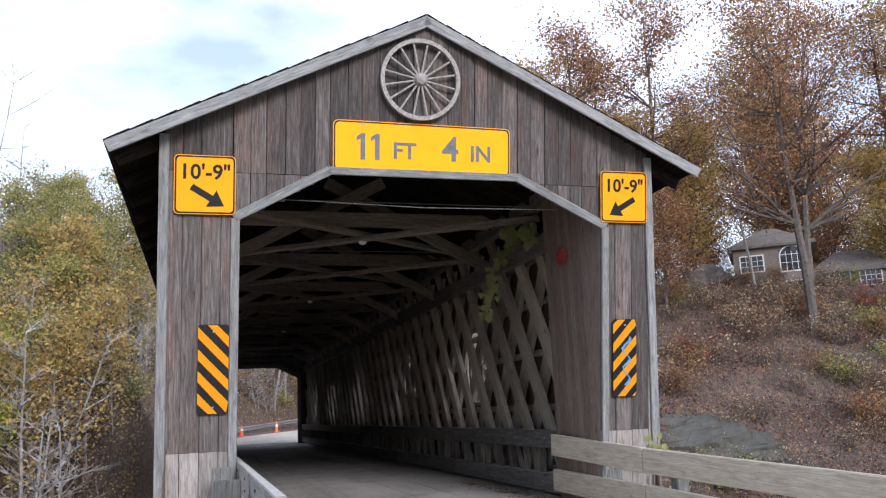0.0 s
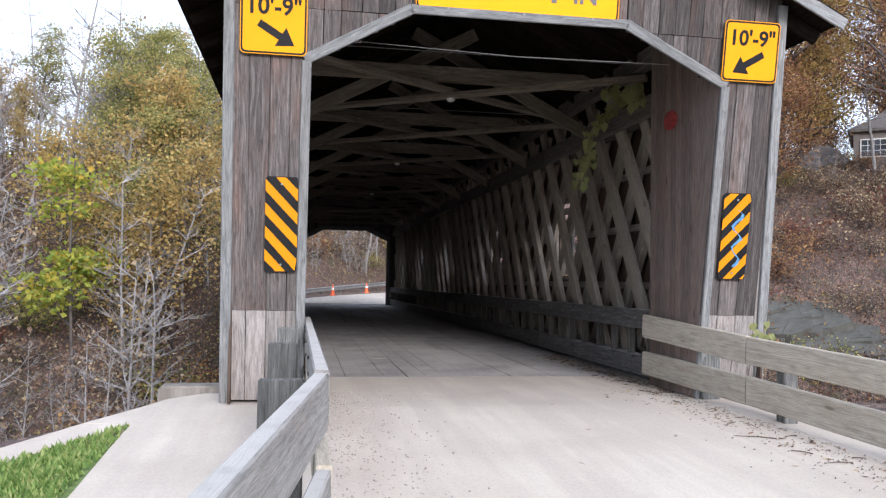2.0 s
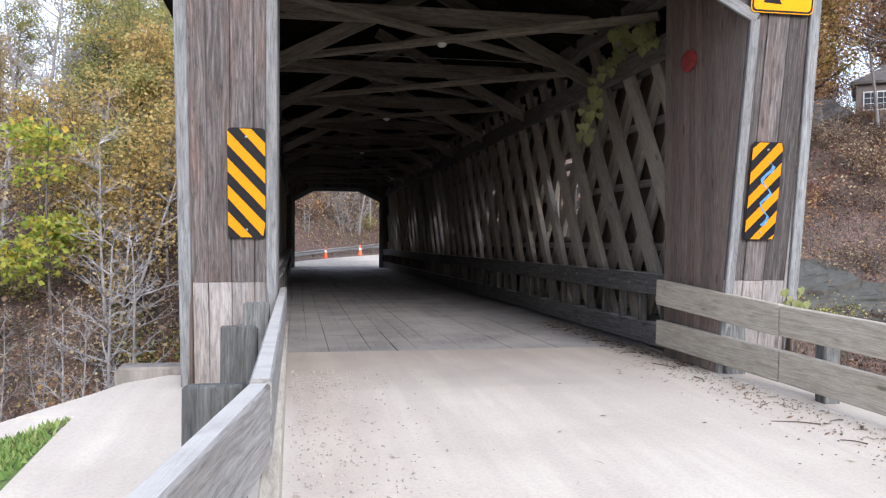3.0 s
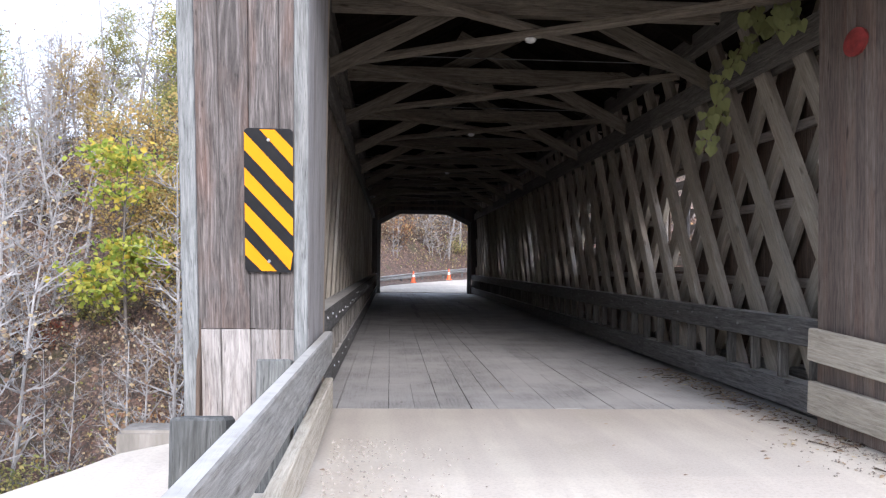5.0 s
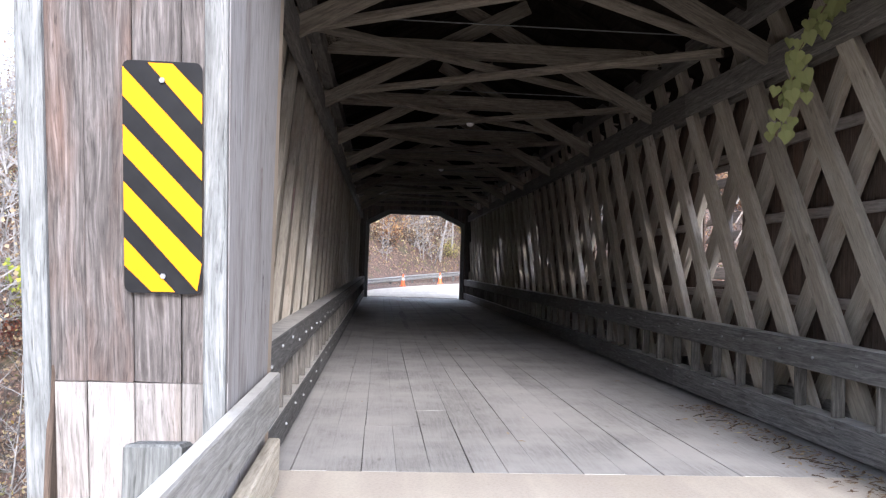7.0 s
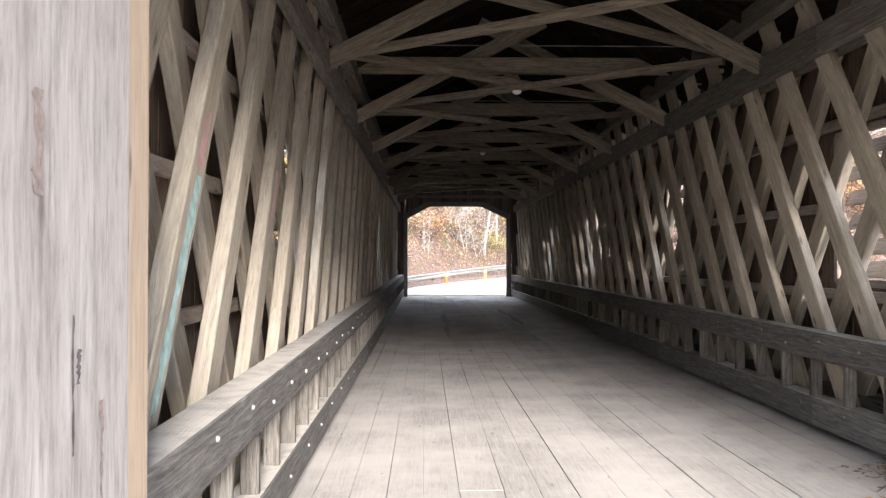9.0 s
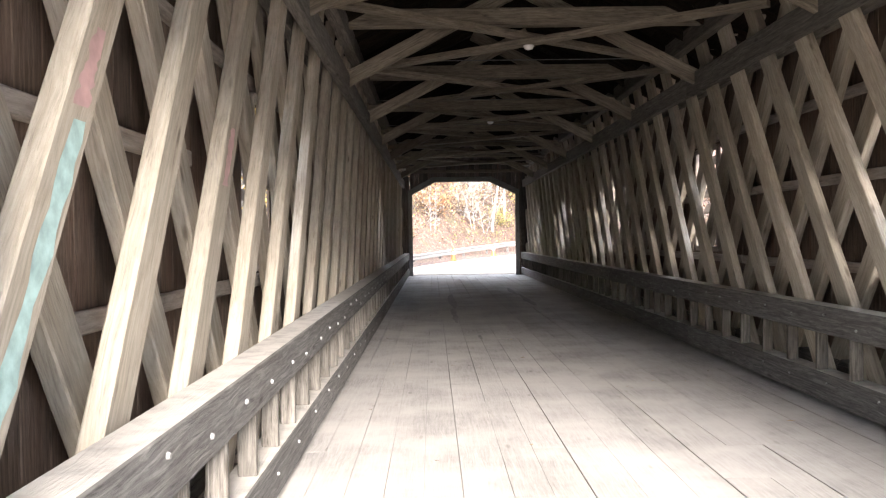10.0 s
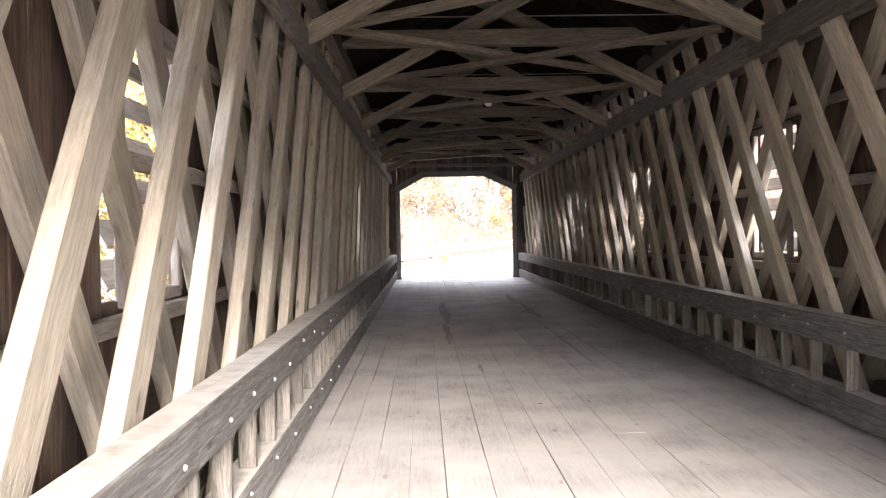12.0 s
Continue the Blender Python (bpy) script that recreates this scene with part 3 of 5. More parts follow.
# the eastern bank, below and round the house
br = random.Random(5)
for k in range(90):
    x, y = br.uniform(16, 46), br.uniform(26, 46)
    if not (17 < x < 22.5 and 27 < y < 33.5):
        plant(br.choice(S_RED + S_RED[:1] + S_BROWN + S_BROWN + S_GREEN), x, y, br.uniform(0.8, 1.6), br)
for k in range(130):
    x, y = pr.uniform(9, 52), pr.uniform(12, 52)
    if not clear(x, y):
        plant(pr.choice(S_BROWN + S_RED + S_BROWN), x, y, pr.uniform(0.6, 1.35), pr)
for k in range(34):
    x, y = pr.uniform(14, 75), pr.uniform(38, 85)
    if x * x + y * y < 66 * 66 and 24 < math.degrees(math.atan2(x, y)) < 52:
        continue
    if not clear(x, y, 3):
        plant(pr.choice(T_OAK), x, y, pr.uniform(0.85, 1.3), pr)
for k in range(60):
    x, y = pr.uniform(18, 80), pr.uniform(34, 90)
    if x * x + y * y < 67 * 67 and 20 < math.degrees(math.atan2(x, y)) < 52:
        continue
    if not clear(x, y, 3):
        plant(pr.choice(T_UNDER), x, y, pr.uniform(0.7, 1.2), pr)
for x, y, k, s in ((34.0, 39.8, 1, 1.1), (30, 48, 0, 1.05), (25, 49, 3, 1.0), (51, 40, 2, 1.05), (47, 37, 2, 0.95), (21, 50, 2, 0.6), (55, 45, 0, 1.1), (62, 52, 2, 1.1)):
    plant(T_OAK[k], x, y, s, pr)
for x, y, s in ((-6.6, 26.5, 1.1),):
    plant(T_MAPLE, x, y, s, pr)
for k in range(30):
    x, y = pr.uniform(10, 50), pr.uniform(28, 50)
    if not clear(x, y, 2) and not (24 < x < 45 and y < 44):
        plant(pr.choice(T_SAPLING + T_BARE[1:2]), x, y, pr.uniform(0.7, 1.2), pr)
# the hill behind the far road
for k in range(25):
    x, y = pr.uniform(-14, 24), pr.uniform(50, 85)
    if not clear(x, y, 0):
        plant(pr.choice(T_BARE + T_SAPLING + T_YELLOW), x, y, pr.uniform(0.7, 1.1), pr)
for k in range(60):
    x, y = pr.uniform(-5, 10), pr.uniform(57, 76)
    if y > 58 + max(-4.0, x) * 1.85:
        plant(pr.choice(T_BARE + T_SAPLING + T_SAPLING + T_YELLOW[:1]), x, y, pr.uniform(0.7, 1.1), pr)
for k in range(60):
    x, y = pr.uniform(-6, 12), pr.uniform(56, 80)
    if y > 57.5 + max(-4.0, x) * 1.85:
        plant(pr.choice(S_BROWN + S_BROWN + S_RED[:1] + S_GREEN), x, y, pr.uniform(0.8, 1.6), pr)
for k in range(10):
    x, y = pr.uniform(-12, 20), pr.uniform(48, 72)
    if not clear(x, y, 0):
        plant(pr.choice(S_BROWN + S_RED + S_GREEN), x, y, pr.uniform(0.8, 1.6), pr)
for x, y, k, s in ((-5.2, 31, 0, 0.52), (-7.4, 34, 1, 0.6), (-4.4, 37, 1, 0.6), (-6.4, 42, 1, 0.5), (-3.9, 45, 0, 0.5)):
    plant(T_OLIVE[k], x, y, s, pr)
for x, y, k, s in ((-4.6, 28, 0, 0.8), (-6.2, 32.5, 1, 0.95), (-3.8, 40, 0, 0.9), (-8.0, 30, 1, 0.8)):
    plant(T_YELLOW[k], x, y, s, pr)
# gold and orange crowns round the house
for x, y, k, s in ((52, 47, 2, 1.1), (25.5, 56, 0, 1.0), (30, 58, 3, 1.1)):
    plant(T_OAK[k], x, y, s, pr)
for x, y, k, s in ((31, 48, 0, 1.25), (28.5, 50, 0, 1.1), (46, 44, 0, 1.1), (27, 44, 1, 0.8)):
    plant(T_UNDER[k], x, y, s, pr)


def far_woods(name, sources, n, region, lo, hi, material, part_name, label, seed):
    """Trees that nobody could count, joined into one object."""
    r = random.Random(seed)
    verts, faces, base = [], [], 0
    data = []
    for src in sources:
        me = next(c for c in src.children if c.name.split(".")[0] == part_name).data
        co = np.empty(len(me.vertices) * 3)
        me.vertices.foreach_get("co", co)
        data.append((co.reshape(-1, 3), [tuple(p.vertices) for p in me.polygons]))
    for _ in range(n):
        x, y = region(r)
        co, polys = data[r.randrange(len(data))]
        a, k = r.uniform(0, 6.28), r.uniform(lo, hi)
        ca, sa = math.cos(a) * k, math.sin(a) * k
        q = np.stack((co[:, 0] * ca - co[:, 1] * sa + x, co[:, 0] * sa + co[:, 1] * ca + y, co[:, 2] * k + land(x, y) - 0.06), 1)
        verts.append(q)
        faces += [tuple(v + base for v in p) for p in polys]
        base += len(q)
    me = bpy.data.meshes.new(name)
    me.from_pydata(np.concatenate(verts).tolist(), [], faces)
    me.materials.append(material)
    tagged(new(name, me), label, "woods", kind="stuff")


def west_bank(r):
    while True:
        x, y = r.uniform(-34, -3.4), r.uniform(24, 60)
        if not clear(x, y):
            return x, y


far_woods("thicket_trees", T_BARE + T_SAPLING, 120, west_bank, 0.4, 0.66, BARK_PALE, "trunk", "crowded bare grey trees on the wooded bank", 9)
far_woods("turning_leaves", T_YELLOW, 14, west_bank, 0.45, 0.7, L_OLIVE, "crown", "haze of yellow-green leaves among the bare trees", 10)
for src in T_OAK + T_OLIVE + T_YELLOW + T_BARE + T_SAPLING + T_UNDER + [T_MAPLE] + S_BROWN + S_RED + S_GREEN:
    for o in (*src.children_recursive, src):
        bpy.data.objects.remove(o)


# brush and fallen leaves that cover the banks
def undergrowth(name, n, region, mat, lo, hi, size, label):
    r = random.Random(n)
    verts, faces = [], []
    for _ in range(n):
        x, y = region(r)
        if clear(x, y, 0.0):
            continue
        dens = noise.noise(Vector((x * 0.35, y * 0.35, n * 0.01)))
        if dens < r.uniform(-0.5, 0.25):
            continue
        h = max(0.0, dens + 0.3) * r.uniform(lo, hi)
        c = Vector((x, y, land(x, y) - 0.03 + h))
        a = Vector((r.uniform(-1, 1), r.uniform(-1, 1), r.uniform(-0.5, 0.7))).normalized()
        s = a.orthogonal().normalized()
        s.rotate(Matrix.Rotation(r.uniform(0, 6.28), 3, a))
        z = size * r.uniform(0.5, 1.3)
        k = len(verts)
        verts += [c, c + a * z * 0.5 + s * z * 0.35, c + a * z, c + a * z * 0.5 - s * z * 0.35]
        faces += [(k, k + 1, k + 2, k + 3)]
    me = bpy.data.meshes.new(name)
    me.from_pydata(verts, [], faces)
    me.materials.append(mat)
    tagged(new(name, me), label, "undergrowth", kind="stuff")


def twigs(name, n, region, label):
    r = random.Random(n + 1)
    verts, faces = [], []
    for _ in range(n):
        x, y = region(r)
        if clear(x, y, 0.0):
            continue
        c = Vector((x, y, land(x, y) - 0.1))
        a = Vector((r.uniform(-1, 1), r.uniform(-1, 1), r.uniform(0.3, 1.8))).normalized()
        l, w = r.uniform(0.5, 2.0), r.uniform(0.006, 0.014)
        s = a.orthogonal().normalized() * w
        u = a.cross(s).normalized() * w
        bend = c + a * l * 0.55 + Vector((r.uniform(-0.15, 0.15), r.uniform(-0.15, 0.15), 0.05))
        k = len(verts)
        verts += [c + s, c - s * 0.5 + u, c - s * 0.5 - u, bend + s * 0.7, bend - s * 0.35 + u * 0.7, bend - s * 0.35 - u * 0.7, c + a * l]
        faces += [(k, k + 1, k + 4, k + 3), (k + 1, k + 2, k + 5, k + 4), (k + 2, k, k + 3, k + 5), (k + 3, k + 4, k + 6), (k + 4, k + 5, k + 6), (k + 5, k + 3, k + 6)]
    me = bpy.data.meshes.new(name)
    me.from_pydata(verts, [], faces)
    me.materials.append(BARK)
    tagged(new(name, me), label, "undergrowth", kind="stuff")


def east(r):
    x, y = 7.5 + 45 * r.random() ** 1.2, r.uniform(10, 50)
    if 17.5 < x < 20.5 and 27.5 < y < 31 and r.random() < 0.85:
        x += 9
    return x, y


def west(r):
    return -2.8 - 30 * r.random() ** 1.4, r.uniform(11, 50)


def ahead(r):
    return r.uniform(-7, 12), r.uniform(54, 84)


undergrowth("brush", 120000, east, L_DARK, 0.0, 1.3, 0.13, "brown brush and fallen leaves on the eastern bank")
undergrowth("brush", 36000, east, L_RUST, 0.0, 0.9, 0.13, "russet brush on the eastern bank")
undergrowth("brush", 7000, east, L_OLIVE, 0.1, 1.0, 0.12, "patches of yellow-green brush on the bank")
undergrowth("brush", 56000, west, L_BROWN, 0.0, 1.3, 0.11, "brown brush and fallen leaves by the creek")
undergrowth("brush", 6000, west, L_GOLD, 0.1, 2.0, 0.1, "scattered gold leaves in the brush by the creek")
undergrowth("brush", 12000, west, L_RUST, 0.0, 0.3, 0.1, "russet fallen leaves by the creek")
undergrowth("brush", 15000, west, L_OLIVE, 0.1, 2.4, 0.11, "yellow-green brush by the creek")
undergrowth("brush", 26000, ahead, L_BROWN, 0.0, 1.6, 0.14, "dry brush on the hill beyond the road")
undergrowth("brush", 9000, ahead, L_OLIVE, 0.0, 1.6, 0.13, "pale green brush on the hill beyond the road")
twigs("thicket", 14000, west, "tangle of bare brown stems by the creek")
twigs("thicket", 14000, east, "tangle of bare brown stems on the bank")
twigs("thicket", 3500, ahead, "tangle of bare stems on the far hill")


# ---- bridge: floor ----
deck = thing("floor", (XC, 25, 0), "worn dusty grey timber plank deck of the covered bridge", "floor", kind="structure")
# ---- front wall ----
wall_front = thing("wall_front", front(XC, 0), "weathered brown vertical board front wall of a covered bridge", "wall", kind="structure")
JZ, KZ = 3.74, 0.9


def opening_z(x):
    if x <= XL or x >= XR:
        return None
    return min(3.78, 3.27 + (x - XL) * 0.53, 3.27 + (XR - x) * 0.485)


def board(x0, x1, z0, z1, material, off=0.0, parent=wall_front, name="board", label=""):
    w = x1 - x0 - 0.004
    beam(name, front((x0 + x1) / 2, z0, off), front((x0 + x1) / 2, z1, off), w, 0.028, FN, material, parent, label)


def post_boards(xs):
    for x0, x1 in zip(xs, xs[1:]):
        board(x0, x1, KZ + 0.003, JZ, W_FACADE, rng.uniform(0, 0.004))
        board(x0, x1, 0.02, KZ - 0.003, W_SKIRT, 0.008)


post_boards([-0.80, -0.62, -0.43, -0.24, XL])
post_boards([XR, 4.29, 4.50, 4.72])
board(4.722, 4.80, 0.02, 1.9, W_SKIRT, 0.001)
x = -0.80
while x < 4.70:
    w = rng.uniform(0.15, 0.2)
    x1 = min(x + w, 4.72)
    # gable boards run from the joint, or from the head of the opening, up to the roof
    zt = max(roof_z(x), roof_z(x1)) - 0.03
    zo = [q for q in (opening_z(x + 0.001), opening_z(x1 - 0.001)) if q]
    zb = JZ + 0.004
    if zo and min(zo) < JZ - 0.02:
        board(x, x1, min(zo) + 0.05, JZ, W_FACADE, -0.004)
    elif zo:
        zb = max(JZ, min(zo)) + 0.004
    board(x, x1, zb, zt, W_FACADE, rng.uniform(0.0, 0.006))
    x = x1
# trim round the opening and on the corners
for x0, z0, x1, z1, w in ((XL - 0.045, 0.0, XL - 0.045, 3.26, 0.09), (XR + 0.045, 0.0, XR + 0.045, 3.26, 0.09), (-0.81, 0.0, -0.81, 4.1, 0.1), (4.83, 0.0, 4.71, 4.1, 0.1),
                          (XL - 0.06, 3.27, 0.88, 3.80, 0.1), (0.87, 3.80, 3.05, 3.80, 0.09), (3.04, 3.80, XR + 0.06, 3.27, 0.1)):
    beam("trim_board", front(x0, z0, 0.035), front(x1, z1, 0.035), w, 0.04, FN, W_TRIM, wall_front, "grey weathered trim board")

# ---- far wall ----
wall_far = thing("wall_far", (XC, Y1, 0), "dark vertical board end wall with a road opening", "wall", kind="structure")
fx = -0.8
while fx < 4.75:
    z0 = opening_z(fx + 0.09)
    z0 = 0.0 if z0 is None else z0 - 0.1
    beam("board", (fx + 0.09, Y1, z0), (fx + 0.09, Y1, roof_z(fx + 0.09) - 0.02), 0.178, 0.03, (0, -1, 0), W_FACADE, wall_far)
    fx += 0.18

for x0, z0, x1, z1, w in ((XL + 0.0, 0.0, XL + 0.0, 3.26, 0.16), (XR, 0.0, XR, 3.26, 0.16), (XL - 0.06, 3.21, 0.88, 3.74, 0.22), (0.8, 3.74, 3.12, 3.74, 0.2), (3.04, 3.74, XR + 0.06, 3.21, 0.22)):
    beam("trim_board", (x0, Y1 - 0.05, z0), (x1, Y1 - 0.05, z1), w, 0.05, (0, -1, 0), W_TRIM, wall_far, "grey weathered trim board")
for z in (4.05, 4.4):
    beam("cross_rail", (-0.7, Y1 - 0.06, z), (4.7, Y1 - 0.06, z), 0.12, 0.06, (0, -1, 0), W_FRAME, wall_far)

# ---- roof ----
ROOF_Y0, ROOF_Y1 = 8.0, 42.0
roof = thing("roof", (XC, 25, EAVE), "low gable roof of boards coloured near-black as shade, with asphalt shingles", "roof", kind="structure")
for s in (-1, 1):
    n = Vector((s * (RIDGE - EAVE), 0, HALF)).normalized()
    down = Vector((s * HALF, 0, EAVE - RIDGE)).normalized()
    L = math.hypot(HALF, RIDGE - EAVE)
    base = Vector((RX, 0, RIDGE))
    k, bw = 0, L / 14
    for k in range(14):
        p = base + down * (k + 0.5) * bw
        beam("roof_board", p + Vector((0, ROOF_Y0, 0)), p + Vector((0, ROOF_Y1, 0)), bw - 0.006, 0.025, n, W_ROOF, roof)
    for k in range(15):
        p = base + down * ((k + 0.5) * L / 15) + n * 0.03
        beam("shingle_course", p + Vector((0, ROOF_Y0 - 0.03, 0.006)), p + Vector((0, ROOF_Y1, 0.006)), L / 15 + 0.03, 0.014, n + down * 0.05, W_ROOF, roof)
    a, b = base + Vector((0, ROOF_Y0 - 0.03, 0.02)), base + down * (L + 0.02) + Vector((0, ROOF_Y0 - 0.03, 0.02))
    beam("fascia_board", a - n * 0.06, b - n * 0.06, 0.125, 0.03, (0, -1, 0), W_TRIM, roof, "grey weathered fascia board")
    beam("fascia_board", a - n * 0.06 + Vector((0, ROOF_Y1 - ROOF_Y0 + 0.06, 0)), b - n * 0.06 + Vector((0, ROOF_Y1 - ROOF_Y0 + 0.06, 0)), 0.17, 0.03, (0, 1, 0), W_TRIM, roof)
    q = 8.35
    while q < 41.5:
        p0, p1 = base + Vector((0, q, 0)) - n * 0.09, base + down * (L - 0.03) + Vector((0, q, 0)) - n * 0.09
        # rafters share the near-black wood, coloured as if in deep shade
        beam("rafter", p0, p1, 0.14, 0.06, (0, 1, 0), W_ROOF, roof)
        q += 0.86

# ---- side walls ----
WINDOWS = [(14.75, 15.65), (20.25, 21.15), (25.75, 26.65), (31.25, 32.15), (36.75, 37.65)]


def side_wall(name, xs, inward, windows):
    wall = thing(name, (xs, 25, 0), "side wall of aged vertical boards with small openings", "wall", kind="structure")
    y = 8.75
    while y < 41.4:
        w = rng.uniform(0.19, 0.26)
        ym = y + w / 2
        spans = [(-0.9, 3.72)]
        if any(a - 0.06 < ym < b + 0.06 for a, b in windows):
            spans = [(-0.9, 1.32), (2.72, 3.72)]
        for z0, z1 in spans:
            if y < 9.0:
                z0 = 0.0
            beam("board", (xs, ym, z0), (xs, ym, z1), w - 0.006, 0.026, (inward, 0, 0), W_SIDING, wall)
        y += w
    for z in (0.3, 1.2, 2.05, 2.85, 3.6):
        for y0 in (8.9, 14.0, 19.5, 25.0, 30.5, 36.0):
            if z == 2.05:
                a, b = y0 + 1.8, y0 + 5.3
            else:
                a, b = y0, y0 + 5.45
            beam("girt", (xs + inward * 0.05, a, z), (xs + inward * 0.05, min(b, 40.9), z), 0.1, 0.06, (inward, 0, 0), W_JAMB, wall)
    for a, b in windows:
        for p0, p1 in (((a, 1.32), (b, 1.32)), ((a, 2.72), (b, 2.72)), ((a, 1.32), (a, 2.72)), ((b, 1.32), (b, 2.72))):
            beam("window_frame", (xs + inward * 0.09, p0[0], p0[1]), (xs + inward * 0.09, p1[0], p1[1]), 0.07, 0.05, (inward, 0, 0), W_JAMB, wall)
        for z in (1.45, 1.66, 1.9, 2.13, 2.36, 2.58):
            beam("louvre", (xs - inward * 0.03, a, z), (xs - inward * 0.03, b, z), 0.17, 0.02, (inward, 0, 0.6), W_JAMB, wall)
    return wall


side_wall("wall_west", SIDL, 1, [(15.85, 16.75), (26.85, 27.75)])
side_wall("wall_east", SIDR, -1, WINDOWS)


# ---- lattice trusses ----
def truss(name, xf, s):
    """One lattice truss: xf its inner face, s the way to the outside."""
    tr = thing(name, (xf, 25, 0), "timber lattice truss of crossing grey planks", "truss", kind="structure")
    pitch, run, base0 = (LPITCH, LRUN, LB0) if s < 0 else (RPITCH, 0.67, RB0)
    y = base0 - 3 * pitch
    while y < Y1 + 2.6:
        for layer, sign in ((0, 1), (1, -1)):
            z0, z1 = 0.05, 4.12
            yo = y + (0.21 if sign < 0 else 0)
            ya, yb = yo + sign * run * (z0 - 0.9), yo + sign * run * (z1 - 0.9)
            lo, hi = min(ya, yb), max(ya, yb)
            # cut where the truss begins and ends
            if lo < Y0 - 0.05:
                t = (Y0 - 0.05 - ya) / (yb - ya)
                if not 0 < t < 1:
                    continue
                if ya < yb:
                    ya, z0 = Y0 - 0.05, z0 + (z1 - z0) * t
                else:
                    yb, z1 = Y0 - 0.05, z0 + (z1 - z0) * t
            if hi > Y1 - 0.05:
                t = (Y1 - 0.05 - ya) / (yb - ya)
                if not 0 < t < 1:
                    continue
                if ya < yb:
                    yb, z1 = Y1 - 0.05, z0 + (z1 - z0) * t
                else:
                    ya, z0 = Y1 - 0.05, z0 + (z1 - z0) * t
            if z1 - z0 < 0.25:
                continue
            xx = xf + s * (0.045 + 0.2 * layer)
            beam("lattice_plank", (xx, ya, z0), (xx, yb, z1), 0.218 + rng.uniform(-0.012, 0.012), 0.09, (s, 0, 0), W_LATTICE, tr)
        y += pitch
    # chords in lengths, and the guard beams along the road
    for x0, z, w, t, mat, nm in ((xf - s * 0.055, 3.56, 0.27, 0.1, W_BEAM, "upper_chord"), (xf + s * 0.15, 3.56, 0.25, 0.1, W_BEAM, "upper_chord"),
                                 (xf - s * 0.06, 4.2, 0.24, 0.16, W_BEAM, "wall_plate"), (xf + s * 0.25, 0.2, 0.28, 0.1, W_BEAM, "lower_chord")):
        y0 = Y0
        while y0 < Y1:
            y1 = min(y0 + 5.1, Y1)
            beam(nm, (x0, y0 + 0.003, z), (x0, y1, z), w, t, (s, 0, 0), mat, tr)
            y0 = y1
    return tr


truss("truss_west", LATL, -1)
truss("truss_east", LATR, 1)


def guard(name, xin, s):
    g = thing(name, (xin, 25, 0), "heavy grey guard timbers bolted along the truss", "guard rail", "guard timbers")
    for z0, z1, x0, x1 in ((0.645, 0.89, xin, xin + s * 0.2), (0.05, 0.30, xin, xin + s * 0.19)):
        y0 = Y0 + 0.12
        while y0 < Y1 - 0.1:
            y1 = min(y0 + 4.9, Y1 - 0.1)
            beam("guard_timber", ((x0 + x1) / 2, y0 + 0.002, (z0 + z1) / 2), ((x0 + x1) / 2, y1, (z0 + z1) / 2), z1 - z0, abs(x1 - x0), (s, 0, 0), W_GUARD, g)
            y0 = y1
    y0 = Y0 + 0.3
    while y0 < Y1 - 0.4:
        beam("spacer_block", (xin + s * 0.075, y0, 0.302), (xin + s * 0.075, y0, 0.643), 0.05, 0.1, (s, 0, 0), W_BEAM, g)
        y0 += 0.6
    return g


GUARDS = [guard("guard_timbers", GL, -1), guard("guard_timbers", GR, 1)]

# ---- jamb panels between portal and truss ----
for nm, xs, s, ye in (("jamb_west", XL, -1, 10.27), ("jamb_east", XR, 1, 10.09)):
    jamb = thing(nm, (xs, 9.5, 0), "inner jamb of vertical tongued boards", "wall", kind="structure")
    wood_of, post_wood = (W_PALE, W_NEW) if s < 0 else (W_BROWN, W_JAMB)
    y, step = 8.45, 0
    while y < ye - 0.02:
        y1 = min(y + (0.135 if s > 0 else 0.237), ye)
        if ye - y1 < 0.1:
            y1 = ye
        # the foot follows the leaning front
        z0 = max(0.0, (FY + 0.02 - y) / LEANS)
        xb = xs + s * (0.02 + 0.0015 * step)
        step += 1
        beam("board", (xb, (y + y1) / 2, z0), (xb, (y + y1) / 2, 4.3), y1 - y + 0.008, 0.03, (s, 0, 0), W_NEW if s < 0 and y1 > ye - 0.01 else wood_of, jamb, ch=0.0015)
        y = y1
    # unseen backing, added so that no light leaks through the board gaps
    beam("lining", (xs + s * 0.062, (8.97 + ye) / 2, 0.0), (xs + s * 0.062, (8.97 + ye) / 2, 3.7), ye - 8.99, 0.03, (s, 0, 0), W_BEAM, jamb, "dark unseen backing added to stop light between jamb boards")
    beam("corner_board", front(xs + s * 0.016, 0.0, -0.13), front(xs + s * 0.016, 3.75, -0.13), 0.26, 0.034, (s, 0, 0), wood_of, jamb)
    beam("post", (xs + s * 0.19, ye - 0.02, 0), (xs + s * 0.19, ye - 0.02, 4.3), 0.3, 0.05, (0, 1, 0), post_wood, jamb)

